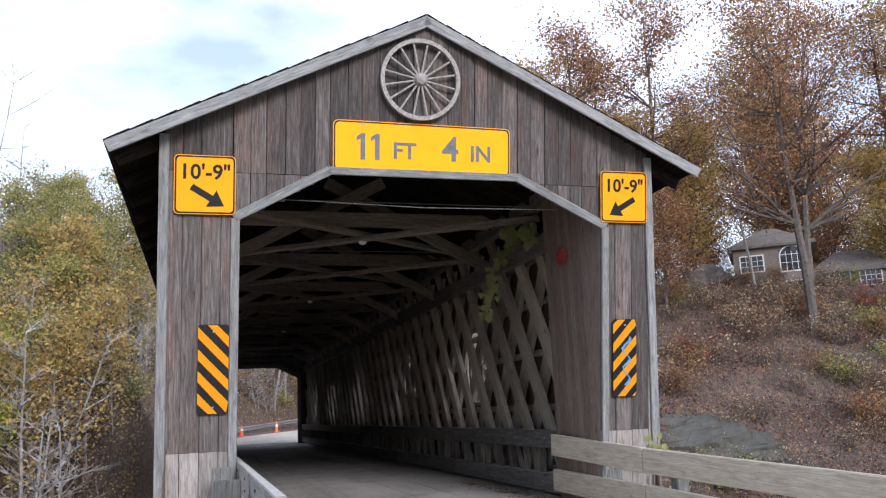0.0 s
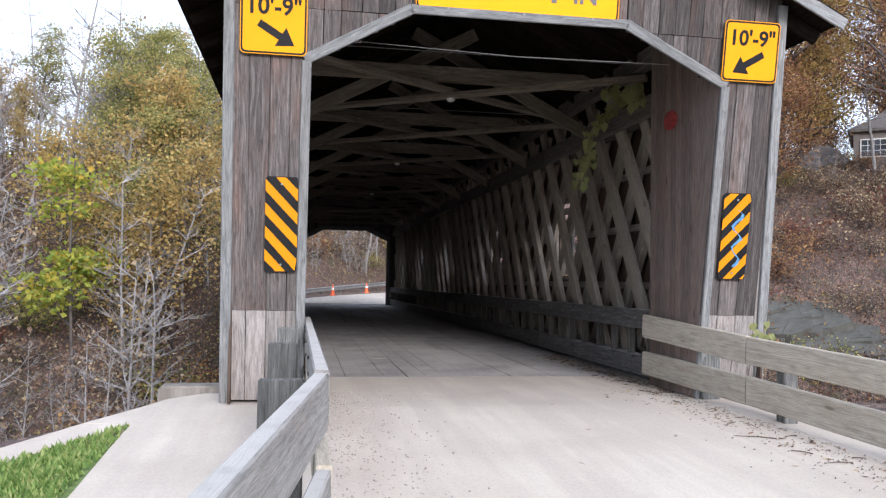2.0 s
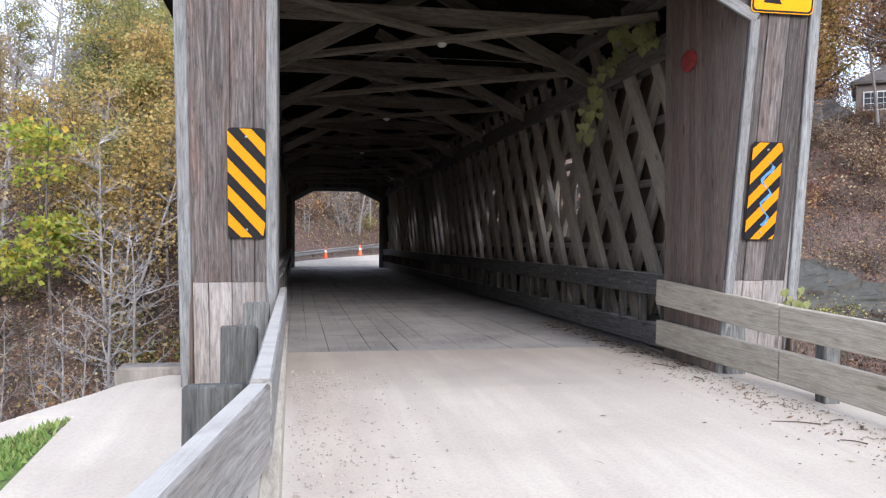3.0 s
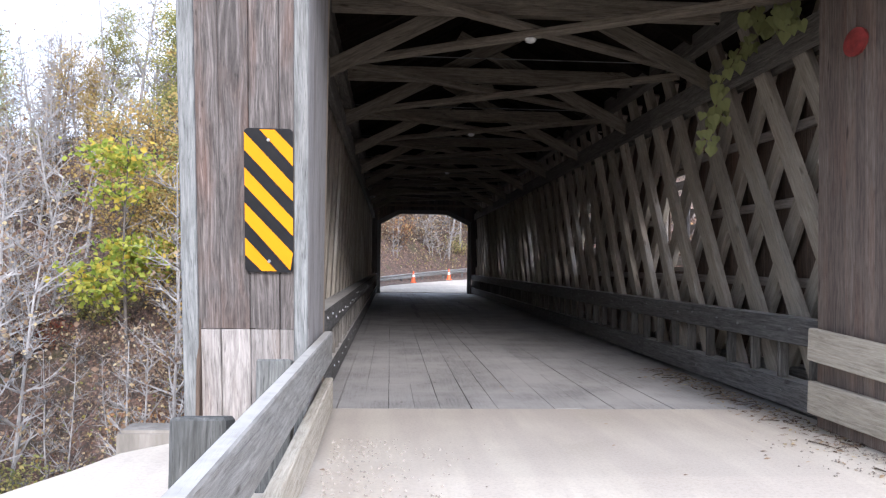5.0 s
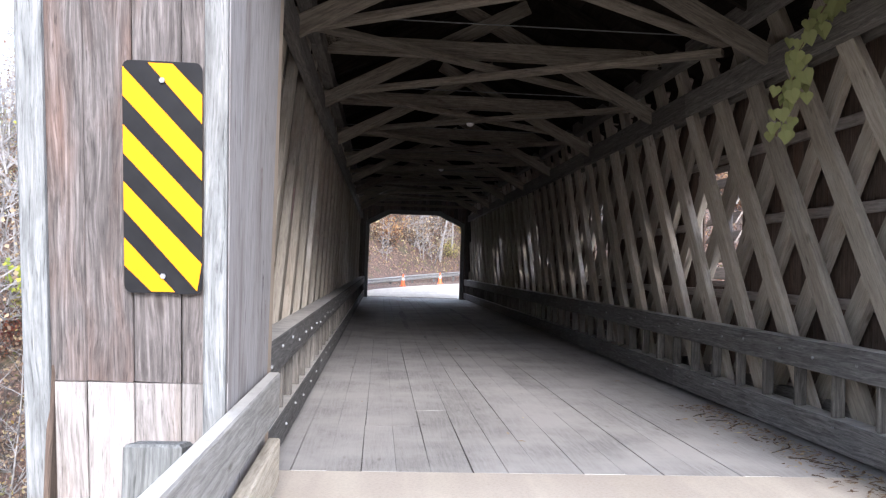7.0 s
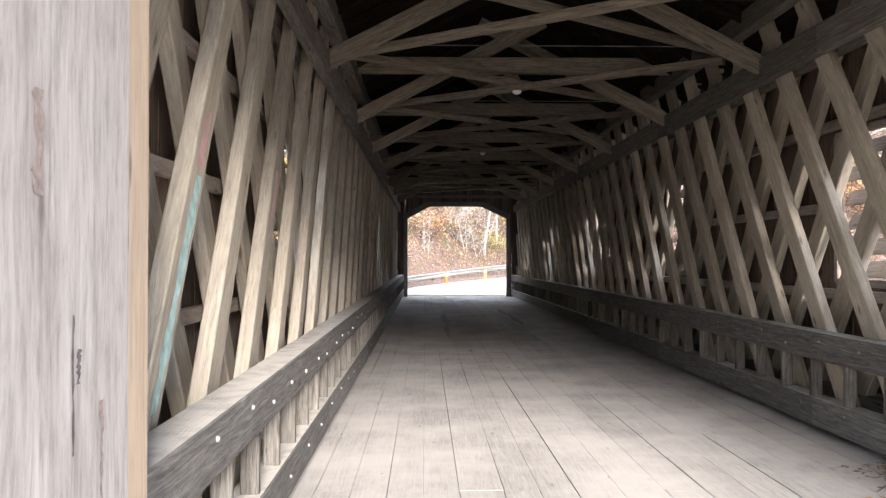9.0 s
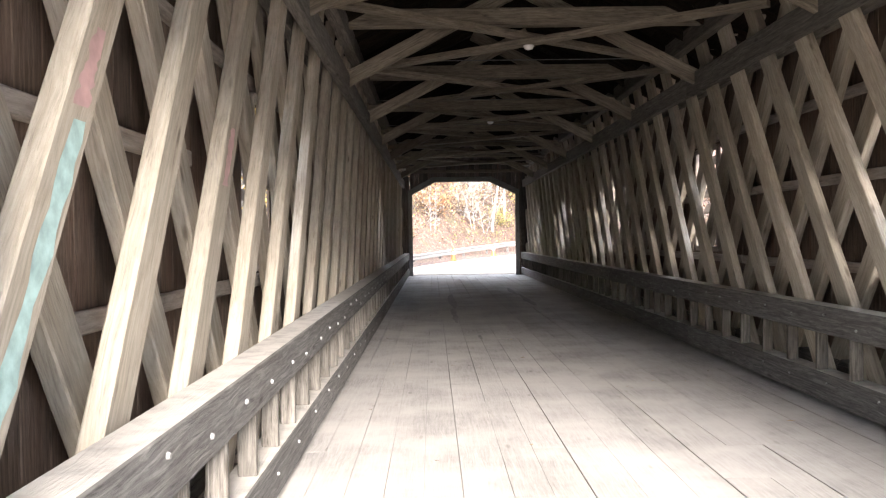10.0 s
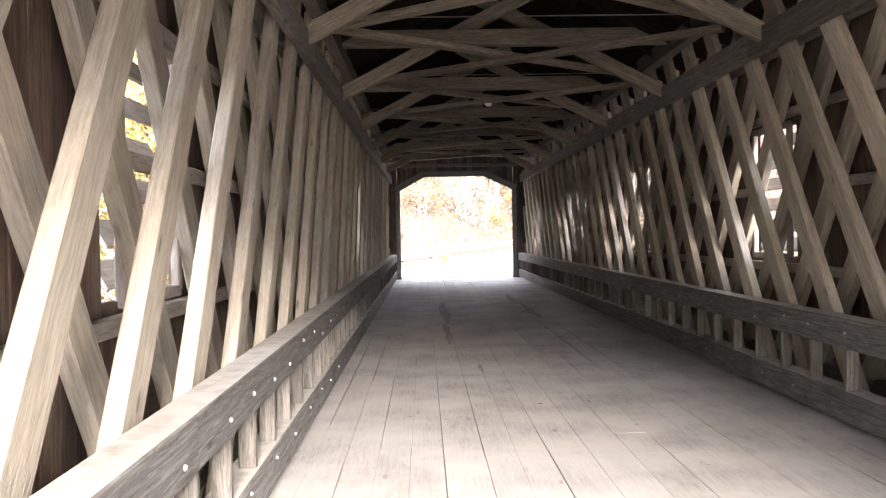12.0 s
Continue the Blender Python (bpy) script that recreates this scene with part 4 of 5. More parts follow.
# ---- roof framing ----
framing = thing("roof_framing", (XC, 25, 4), "dark cross beams, braces and rods under the roof", "roof framing", kind="structure")
for k in range(9):
    yc = 9.2 + 3.47 * k
    yb = yc + 1.735
    if yc > Y0:
        beam("tie_beam", (LATL - 0.1, yc, 4.33), (LATR + 0.1, yc, 4.33), 0.22, 0.16, (0, 1, 0), W_FRAME, framing)
        for s in (-1, 1):
            beam("cross_brace", (LATL - 0.02, yc - s * 1.7, 4.05 + 0.04 * s), (LATR + 0.02, yc + s * 1.7, 4.05 + 0.04 * s), 0.16, 0.075, (0, 0, 1), W_FRAME, framing)
    if yc > Y0:
        for s in (-1, 1):
            xa = LATL + 0.06 if s < 0 else LATR - 0.06
            beam("knee_brace", (xa, yc + 0.38 + 0.05 * s, 3.62), (XC - s * 0.48, yc + 0.38 + 0.05 * s, 5.07), 0.19, 0.09, (0, 1, 0), W_FRAME, framing)
    if yb < Y1 - 0.5:
        bm = bmesh.new()
        add_tube(bm, [Vector((LATL - 0.1, yb - 0.15, 4.13)), Vector((LATR + 0.1, yb - 0.15, 4.13))], [0.007, 0.007], 6)
        part("tie_rod", bm, IRON, framing, "thin pale iron tie rod")

# ---- signs on the front ----
def text_mesh(body, size, material, depth=0.002, spacing=1.0):
    cu = bpy.data.curves.new("text", "FONT")
    cu.body, cu.size, cu.align_x, cu.align_y, cu.extrude, cu.space_character = body, size, "CENTER", "CENTER", depth, spacing
    cu.resolution_u, cu.offset = 3, size * 0.022
    ob = bpy.data.objects.new("text", cu)
    me = bpy.data.meshes.new_from_object(ob)
    bpy.data.objects.remove(ob)
    bpy.data.curves.remove(cu)
    me.materials.clear()
    me.materials.append(material)
    return me


def panel(bm, w, h, r, z0, z1):
    add_prism(bm, rounded_rect(w, h, r), z0, z1)


def sign_board(name, m, w, h, r, face, label, rim=None):
    s = new(name)
    s.matrix_basis = m
    WORLD[s.name] = m
    tagged(s, label, "road sign")
    bm = bmesh.new()
    panel(bm, w, h, r, 0.0, 0.005)
    part("plate", bm, rim or face, s, m=m)
    bm = bmesh.new()
    panel(bm, w - 0.016, h - 0.016, r * 0.9, 0.005, 0.0065)
    part("black_border", bm, BLACK, s, m=m)
    bm = bmesh.new()
    panel(bm, w - 0.05, h - 0.05, r * 0.75, 0.0065, 0.008)
    part("face", bm, face, s, m=m)
    return s


def bolts(s, m, places):
    for x, y in places:
        bm = bmesh.new()
        add_prism(bm, [(x + 0.011 * math.cos(k * math.pi / 3), y + 0.011 * math.sin(k * math.pi / 3)) for k in range(6)], 0.006, 0.016)
        part("bolt", bm, STEEL, s, m=m)


m = on_front(1.925, 4.075, 0.045)
big = sign_board("clearance_sign", m, 2.03, 0.56, 0.06, AMBER, "wide amber clearance sign reading 11 FT 4 IN", AMBER)
for x in (-0.69, -0.53):
    bm = bmesh.new()
    add_prism(bm, [(x - 0.026, -0.145), (x + 0.026, -0.145), (x + 0.026, 0.145), (x - 0.012, 0.145), (x - 0.07, 0.105), (x - 0.07, 0.06), (x - 0.026, 0.085)], 0.0085, 0.0115)
    part("lettering", bm, GREYLETTER, big, m=m)
for txt, x, y, size in (("FT", -0.225, -0.04, 0.25), ("4", 0.305, 0.0, 0.38), ("IN", 0.66, -0.035, 0.25)):
    place("lettering", text_mesh(txt, size, GREYLETTER), m @ Matrix.Translation((x, y, 0.010)), big)
bolts(big, m, [(-0.7, 0.245), (0.7, 0.245), (-0.7, -0.25), (0.05, -0.25), (0.75, -0.25)])
for xc, zc, flip in ((-0.405, 3.60, 1), (4.385, 3.625, -1)):
    m = on_front(xc, zc, 0.06)
    s = sign_board("low_clearance_sign", m, 0.61, 0.61, 0.045, YELLOW, "square yellow sign reading 10'-9\" with a black arrow")
    place("lettering", text_mesh("10'-9\"", 0.215, BLACK), m @ Matrix.Translation((0.0, 0.125, 0.010)), s)
    bm = bmesh.new()
    pts = [(-0.18, 0.034), (0.05, 0.034), (0.05, 0.1), (0.2, 0.0), (0.05, -0.1), (0.05, -0.034), (-0.18, -0.034)]
    an = radians(-31) if flip > 0 else radians(180 + 31)
    add_prism(bm, [(x * math.cos(an) - y * math.sin(an) + 0.02 * flip, x * math.sin(an) + y * math.cos(an) - 0.115) for x, y in pts], 0.008, 0.0105)
    part("arrow", bm, BLACK, s, m=m)


def clip(poly, axis, lim, keep_less):
    out = []
    for k in range(len(poly)):
        a, b = poly[k], poly[(k + 1) % len(poly)]
        ia, ib = (a[axis] <= lim) == keep_less, (b[axis] <= lim) == keep_less
        if ia:
            out.append(a)
        if ia != ib:
            t = (lim - a[axis]) / (b[axis] - a[axis])
            out.append((a[0] + (b[0] - a[0]) * t, a[1] + (b[1] - a[1]) * t))
    return out


for xc, zc, s in ((-0.30, 1.735, 1), (4.385, 1.745, -1)):
    m = on_front(xc, zc, 0.06)
    mk = new("object_marker")
    mk.matrix_basis = m
    WORLD[mk.name] = m
    tagged(mk, "tall yellow and black striped hazard marker" + (" with a blue paint squiggle" if s < 0 else ""), "road sign")
    bm = bmesh.new()
    panel(bm, 0.305, 0.914, 0.03, 0.0, 0.004)
    part("plate", bm, BLACK, mk, m=m)
    for k in range(-1, 6):
        c = 0.457 - 0.08 - 0.2225 * k if s > 0 else 0.457 + 0.2 - 0.2225 * k
        w = 0.1515
        poly = [(-w * s, c + 0.056), (-w * s, c - 0.056), (w * s, c - 0.056 - 0.32), (w * s, c + 0.056 - 0.32)]
        poly = clip(clip(poly, 1, 0.45, True), 1, -0.45, False)
        # the plate's corners are round
        if len(poly) > 2:
            poly = [(max(-w, min(w, x)) * (0.88 if abs(y) > 0.44 else 1), y) for x, y in poly]
            bm = bmesh.new()
            add_prism(bm, poly, 0.004, 0.0055)
            part("stripe", bm, MARKER, mk, m=m)
    bolts(mk, m, [(0.0, 0.385), (0.0, -0.385)])
    if s < 0:
        rr = random.Random(3)
        bm = bmesh.new()
        line = [(0.06 * math.sin(k * 1.15) * (1 - 0.3 * k / 14) + 0.02 + rr.uniform(-0.008, 0.008), 0.28 - k * 0.043) for k in range(15)]
        edge = [(bm.verts.new((x - w2, y + w2 * 0.4, 0.006)), bm.verts.new((x + w2, y - w2 * 0.4, 0.006))) for (x, y), w2 in [(p, rr.uniform(0.007, 0.019)) for p in line]]
        for (p0, p1), (q0, q1) in zip(edge, edge[1:]):
            bm.faces.new((q0, q1, p1, p0))
        part("paint_squiggle", bm, PAINT_BLUE, mk, "sprayed blue paint squiggle", m=m)

# ---- wagon wheel ----
m = on_front(1.87, 4.83, 0.09)
wheel = new("wagon_wheel")
wheel.matrix_basis = m
WORLD[wheel.name] = m
tagged(wheel, "grey wooden wagon wheel hung flat on the gable", "wheel")
bm = bmesh.new()
N, RW = 48, 0.455
rings = []
for r0, z0 in ((RW, -0.028), (RW, 0.028), (RW - 0.045, 0.028), (RW - 0.045, -0.028)):
    rings.append([bm.verts.new((r0 * math.cos(2 * math.pi * k / N), r0 * math.sin(2 * math.pi * k / N), z0)) for k in range(N)])
for q in range(4):
    for k in range(N):
        bm.faces.new((rings[q][k], rings[q][(k + 1) % N], rings[(q + 1) % 4][(k + 1) % N], rings[(q + 1) % 4][k]))
part("rim", bm, WHEELWOOD, wheel, m=m)
for k in range(16):
    a = 2 * math.pi * (k + 0.5) / 16
    bm = bmesh.new()
    d = Vector((math.cos(a), math.sin(a), 0))
    add_tube(bm, [d * 0.05, d * 0.2, d * (RW - 0.04)], [0.014, 0.011, 0.013], 6)
    part("spoke", bm, WHEELWOOD, wheel, m=m)
bm = bmesh.new()
add_tube(bm, [Vector((0, 0, -0.05)), Vector((0, 0, 0.02)), Vector((0, 0, 0.06)), Vector((0, 0, 0.075))], [0.07, 0.075, 0.06, 0.035], 16)
part("hub", bm, WHEELWOOD, wheel, m=m)
bm = bmesh.new()
add_tube(bm, [Vector((0, 0, 0.07)), Vector((0, 0, 0.085))], [0.025, 0.022], 12)
part("hub_cap", bm, STEEL, wheel, m=m)

# ---- approach railings ----
def railing(name, runs, posts, side, label):
    f = thing(name, (runs[0][0][0], runs[0][0][1], 0), label, "railing", "approach railings")
    for p0, p1, w, t, *wood_of in runs:
        d = (Vector(p1) - Vector(p0)).normalized()
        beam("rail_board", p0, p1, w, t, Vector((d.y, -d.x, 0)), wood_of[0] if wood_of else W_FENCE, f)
        n = int((Vector(p1) - Vector(p0)).length / 1.6) + 1
        for k in range(n + 1):
            for dz in (-0.05, 0.05):
                c = Vector(p0) + d * (0.1 + ((Vector(p1) - Vector(p0)).length - 0.2) * k / max(1, n)) + Vector((d.y, -d.x, 0)) * (t / 2 + 0.004) * side + Vector((0, 0, dz))
                bm = bmesh.new()
                nn = Vector((d.y, -d.x, 0)) * side
                add_tube(bm, [c - nn * 0.01, c + nn * 0.005], [0.014, 0.01], 8)
                part("bolt", bm, RUST, f, "rusty bolt head")
    for x, y, zb, zt, w in posts:
        bm = bmesh.new()
        add_box(bm, (-zt + zb, -w / 2, -w / 2), (0, w / 2, w / 2))
        for v in bm.verts:
            if v.co.x > -0.01:
                v.co.x += -0.03 * (v.co.y / w)
        bmesh.ops.bevel(bm, geom=list(bm.edges), offset=0.012, segments=1, affect="EDGES")
        mm = Matrix(((0, 0, 1, x), (0, 1, 0, y), (1, 0, 0, zt), (0, 0, 0, 1)))
        part("post", bm, W_POST, f, "grey split-topped post", m=mm)
    return f


def road_z(y):
    return -0.04 * max(0.0, 8.5 - y)


railing("approach_railing", [
    ((-0.02, 10.04, 0.655), (0.0, 4.28, 0.685), 0.25, 0.07), ((-0.01, 10.06, 0.27), (0.02, 4.28, 0.27), 0.26, 0.07, W_TAN),
    ((-0.005, 4.26, 0.68), (-0.38, 1.5, 0.66), 0.25, 0.07), ((0.015, 4.26, 0.265), (-0.36, 1.5, 0.22), 0.25, 0.07)],
    [(-0.2, 8.3, -0.3, 0.755, 0.2), (-0.21, 6.45, -0.4, 0.76, 0.2), (-0.18, 4.75, -0.45, 0.72, 0.22), (-0.46, 2.6, -0.5, 0.5, 0.2)], 1,
    "weathered two-board timber railing on short posts")
railing("approach_railing", [
    ((4.01, 9.98, 0.715), (4.17, 7.95, 0.60), 0.27, 0.07, W_TAN), ((4.01, 9.98, 0.275), (4.17, 7.95, 0.21), 0.27, 0.07, W_TAN),
    ((4.172, 7.93, 0.60), (4.55, 4.4, 0.44), 0.26, 0.07, W_TAN), ((4.172, 7.93, 0.21), (4.55, 4.4, 0.03), 0.27, 0.07, W_TAN),
    ((4.552, 4.38, 0.44), (5.0, 0.6, 0.28), 0.26, 0.07), ((4.552, 4.38, 0.03), (5.0, 0.6, -0.13), 0.27, 0.07)],
    [(4.25, 8.9, -0.3, 0.62, 0.2), (4.36, 7.6, -0.4, 0.5, 0.14), (4.6, 5.2, -0.45, 0.5, 0.2), (4.9, 2.8, -0.5, 0.4, 0.2)], -1,
    "weathered two-board timber railing, bolted and grey")

# ---- vine on the upper chord ----
def heart(bm, c, size, r, normal):
    a = Vector((r.uniform(-0.4, 0.4), r.uniform(-0.3, 0.3), -1)).normalized()
    n = (normal + Vector((r.uniform(-0.6, 0.6), r.uniform(-0.6, 0.6), r.uniform(-0.2, 0.6)))).normalized()
    s = a.cross(n).normalized()
    n = s.cross(a)
    prof = [(0, -0.02), (0.22, 0.1), (0.46, -0.06), (0.5, -0.3), (0.3, -0.62), (0, -1.0), (-0.3, -0.62), (-0.5, -0.3), (-0.46, -0.06), (-0.22, 0.1)]
    vs = [bm.verts.new(c + (s * x - a * y + n * (abs(x) * 0.22)) * size) for x, y in prof]
    mid = [bm.verts.new(c - a * y * size) for y in (-0.35,)]
    for k in range(len(vs)):
        bm.faces.new((vs[k], vs[(k + 1) % len(vs)], mid[0]))


vine = thing("vine", (4.2, 11.7, 3.6), "climbing vine with heart-shaped green leaves hanging from the chord", "plant")
vr = random.Random(8)
STEM = plain("vine_stem", (0.16, 0.11, 0.07), 0.9)
for path in ([(4.3, 11.75, 3.72), (4.12, 11.66, 3.66), (3.98, 11.64, 3.42), (3.86, 11.65, 3.2), (3.85, 11.64, 3.0), (3.76, 11.65, 2.8), (3.72, 11.65, 2.56)],
             [(4.3, 11.2, 3.72), (4.22, 10.9, 3.86), (4.15, 10.7, 3.75), (4.1, 10.6, 3.55)],
             [(4.25, 11.4, 3.75), (4.05, 11.2, 3.95), (3.9, 11.1, 3.8)]):
    pts = [Vector(p) for p in path]
    bm = bmesh.new()
    add_tube(bm, pts, [0.009] * len(pts), 5)
    part("stem", bm, STEM, vine)
    for a, b in zip(pts, pts[1:]):
        for k in range(int((b - a).length / 0.026)):
            bm = bmesh.new()
            c = a.lerp(b, vr.random()) + Vector((vr.gauss(0, 0.055), vr.gauss(0, 0.05), vr.gauss(0, 0.03)))
            heart(bm, c, vr.uniform(0.08, 0.14), vr, Vector((-0.4, -1, 0)))
            part("leaf", bm, L_VINE, vine)

# ---- lamps under the ties, reflector ----
GLASS_WHITE = plain("lamp_glass", (0.8, 0.8, 0.78), 0.25, wear=0.05)
for k in (1, 3, 5):
    y = 9.2 + 3.47 * k
    lamp = thing("ceiling_lamp", (2.06, y, 4.02), "small unlit round lamp under the cross braces", "lamp", "lamps under the roof")
    bm = bmesh.new()
    add_tube(bm, [Vector((2.06, y, 4.02)), Vector((2.06, y, 3.985))], [0.05, 0.045], 14)
    part("base", bm, BLACK, lamp)
    bm = bmesh.new()
    add_tube(bm, [Vector((2.06, y, 3.985)), Vector((2.06, y, 3.96)), Vector((2.06, y, 3.93)), Vector((2.06, y, 3.918))], [0.062, 0.07, 0.05, 0.02], 14)
    part("globe", bm, GLASS_WHITE, lamp)
RED = plain("reflector_red", (0.32, 0.05, 0.045), 0.5, wear=0.5, scale=20)
bm = bmesh.new()
add_tube(bm, [Vector((0, 0, 0)), Vector((0, 0, 0.02)), Vector((0, 0, 0.028))], [0.085, 0.085, 0.05], 18)
tagged(place("reflector", mesh_of("reflector", bm, RED), Matrix.Translation((XR + 0.004, 9.5, 3.13)) @ Matrix.Diagonal((1, 1.9, 1.3, 1)) @ Matrix.Rotation(radians(-90), 4, "Y")), "faded round red reflector on the jamb boards", "reflector")

# ---- bolts on the guard timbers, graffiti ----
def bolt_row(parent, x, s, z, y0, y1, step, r=0.015):
    y = y0
    while y < y1:
        bm = bmesh.new()
        c = Vector((x, y + rng.uniform(-0.08, 0.08), z + rng.uniform(-0.05, 0.05)))
        add_tube(bm, [c, c + Vector((s * 0.014, 0, 0))], [r, r * 0.75], 8)
        part("bolt", bm, STEEL, parent, "bright worn bolt head")
        y += step


for g in GUARDS:
    left = g.matrix_basis.translation.x < 2
    x, s = (GL, 1) if left else (GR, -1)
    bolt_row(g, x - 0.001 * s, s, 0.77, 10.7, 26, 0.62)
    bolt_row(g, x - 0.001 * s, s, 0.2, 10.9, 26, 0.75, 0.013)


def paint(y0, z0, y1, z1, mat, seed):
    """Old spray paint along a lattice plank: a thin uneven film on its face."""
    r = random.Random(seed)
    bm = bmesh.new()
    n = 14
    lo, hi = [], []
    for k in range(n + 1):
        t = k / n
        y, z = y0 + (y1 - y0) * t, z0 + (z1 - z0) * t
        w = 0.075 * r.uniform(0.5, 1.0)
        lo.append(bm.verts.new((LATL + 0.0025, y - w, z)))
        hi.append(bm.verts.new((LATL + 0.0025, y + w * r.uniform(0.5, 1), z)))
    for k in range(n):
        bm.faces.new((lo[k], hi[k], hi[k + 1], lo[k + 1]))
    tagged(place("graffiti", mesh_of("graffiti", bm, mat)), "faded streak of old paint on a lattice plank", "graffiti")


b0 = LB0
sl = LRUN
paint(b0 + 0.03 + sl * 0.02, 0.92, b0 + 0.03 + sl * 1.05, 1.95, PAINT_TEAL, 4)
paint(b0 + sl * 1.1, 2.0, b0 + sl * 1.4, 2.3, PAINT_PINK, 5)
paint(b0 + 2 * LPITCH + sl * 0.95, 1.85, b0 + 2 * LPITCH + sl * 1.3, 2.2, PAINT_PINK, 6)

# old stains on the pale jamb boards
MARK_BROWN = plain("brown_stain", (0.2, 0.16, 0.145), 0.9, wear=0.45, scale=30)
MARK_DARK = plain("dark_drip", (0.085, 0.07, 0.075), 0.9, wear=0.5, scale=40)
for yc, z0, z1, half, mat, seed, lab in ((9.585, 1.68, 1.9, 0.028, MARK_BROWN, 12, "brown smear on the pale jamb boards"), (9.76, 1.1, 1.42, 0.008, MARK_DARK, 13, "thin dark drip down the pale jamb boards"),
                                         (9.79, 1.26, 1.34, 0.016, MARK_DARK, 14, "small dark scrawl on the pale jamb boards"), (9.93, 0.95, 1.2, 0.012, MARK_BROWN, 15, "faint brown streak low on the jamb")):
    r = random.Random(seed)
    bm = bmesh.new()
    cols = []
    for k in range(15):
        z = z1 + (z0 - z1) * k / 14
        w = half * r.uniform(0.35, 1.15) * (1 - 0.3 * k / 14)
        o = half * r.uniform(-0.4, 0.4)
        xm = XL - 0.0025 - 0.0015 * int((yc - 8.45) / 0.237)
        cols.append((bm.verts.new((xm, yc + o - w, z)), bm.verts.new((xm, yc + o + w, z))))
    for p, q in zip(cols, cols[1:]):
        bm.faces.new((p[0], p[1], q[1], q[0]))
    tagged(place("stain", mesh_of("stain", bm, mat)), lab, "stain", "stains on the jamb")

# ---- wing wall, creek, grass, debris ----
def wall_material():
    m, t, b = nodes_of("stained_concrete", 0.92)
    geo = t.nodes.new("ShaderNodeNewGeometry")
    n = noise_of(t, mapped(t, geo.outputs["Position"], (2.5, 2.5, 0.5)), 2.0, 6, 0.65)
    t.links.new(ramp(t, n, [(0.3, (0.1, 0.09, 0.075)), (0.55, (0.2, 0.18, 0.155)), (0.75, (0.3, 0.28, 0.25))]), b.inputs["Base Color"])
    bump(t, b, n, 0.5, 0.02)
    return m


STAINED = wall_material()
for pts, z0, z1, lab in (([(-1.55, 9.62), (-0.85, 9.62), (-0.85, 9.95), (-1.55, 9.95)], -4.5, 0.06, "low stained concrete wing wall beside the bridge"),
                         ([(-3.2, 11.6), (-1.56, 9.66), (-1.56, 9.98), (-3.0, 11.85)], -4.5, -0.12, "sloping stained concrete wing wall above the creek"),
                         ([(4.9, 9.4), (5.4, 9.4), (5.4, 9.8), (4.9, 9.8)], -4.5, 0.0, "stained concrete abutment wall")):
    bm = bmesh.new()
    add_prism(bm, pts, z0, z1)
    if "sloping" in lab:
        for v in bm.verts:
            if v.co.z > -1 and v.co.y > 11:
                v.co.z -= 1.3
    bmesh.ops.bevel(bm, geom=[e for e in bm.edges if e.verts[0].co.z > -3 and e.verts[1].co.z > -3], offset=0.025, segments=2, affect="EDGES")
    tagged(place("wing_wall", mesh_of("wing_wall", bm, STAINED)), lab, "wall", kind="structure")


def abutment(y0, y1):
    bm = bmesh.new()
    add_box(bm, (-1.0, y0, -4.6), (5.0, y1, -0.32))
    tagged(place("abutment", mesh_of("abutment", bm, STAINED)), "concrete abutment under the bridge's end", "wall", kind="structure")


abutment(9.0, 10.6)
abutment(40.4, 42.0)
bm = bmesh.new()
add_box(bm, (-0.95, 9.76, -0.5), (4.95, 41.6, -0.065))
tagged(place("floor_frame", mesh_of("floor_frame", bm, W_BEAM)), "dark joists and stringers under the deck", "floor", kind="structure")

water, wt, wb = nodes_of("creek_water", 0.08)
wb.inputs["Base Color"].default_value = (0.02, 0.022, 0.02, 1)
wgeo = wt.nodes.new("ShaderNodeNewGeometry")
bump(wt, wb, noise_of(wt, wgeo.outputs["Position"], 3.0, 4), 0.3, 0.03)
bm = bmesh.new()
add_prism(bm, [(-60, 17), (70, 8), (70, 13.5), (-60, 28)], -4.6, -4.02)
tagged(place("water", mesh_of("water", bm, water)), "shallow dark creek at the foot of the bank", "creek", kind="structure")
ROCK = plain("creek_rock", (0.2, 0.19, 0.18), 0.9, wear=0.5, scale=5)
rk = random.Random(21)
for k in range(46):
    x, y = rk.uniform(-16, -3.5), rk.uniform(17.5, 23.5)
    bm = bmesh.new()
    bmesh.ops.create_icosphere(bm, subdivisions=2, radius=1)
    sd = rk.uniform(0, 99)
    for v in bm.verts:
        v.co *= 1 + 0.35 * noise.noise(v.co * 1.3 + Vector((sd, 0, 0)))
    sc = rk.uniform(0.15, 0.55)
    mm = Matrix.Translation((x, y, max(-4.05, land(x, y) - 0.05))) @ Matrix.Rotation(rk.uniform(0, 6), 4, "Z") @ Matrix.Diagonal((sc, sc * rk.uniform(0.6, 1), sc * 0.55, 1))
    tagged(place("rock", mesh_of("rock", bm, ROCK, True), mm), "grey rounded rock in the creek bed", "rock", "creek rocks")

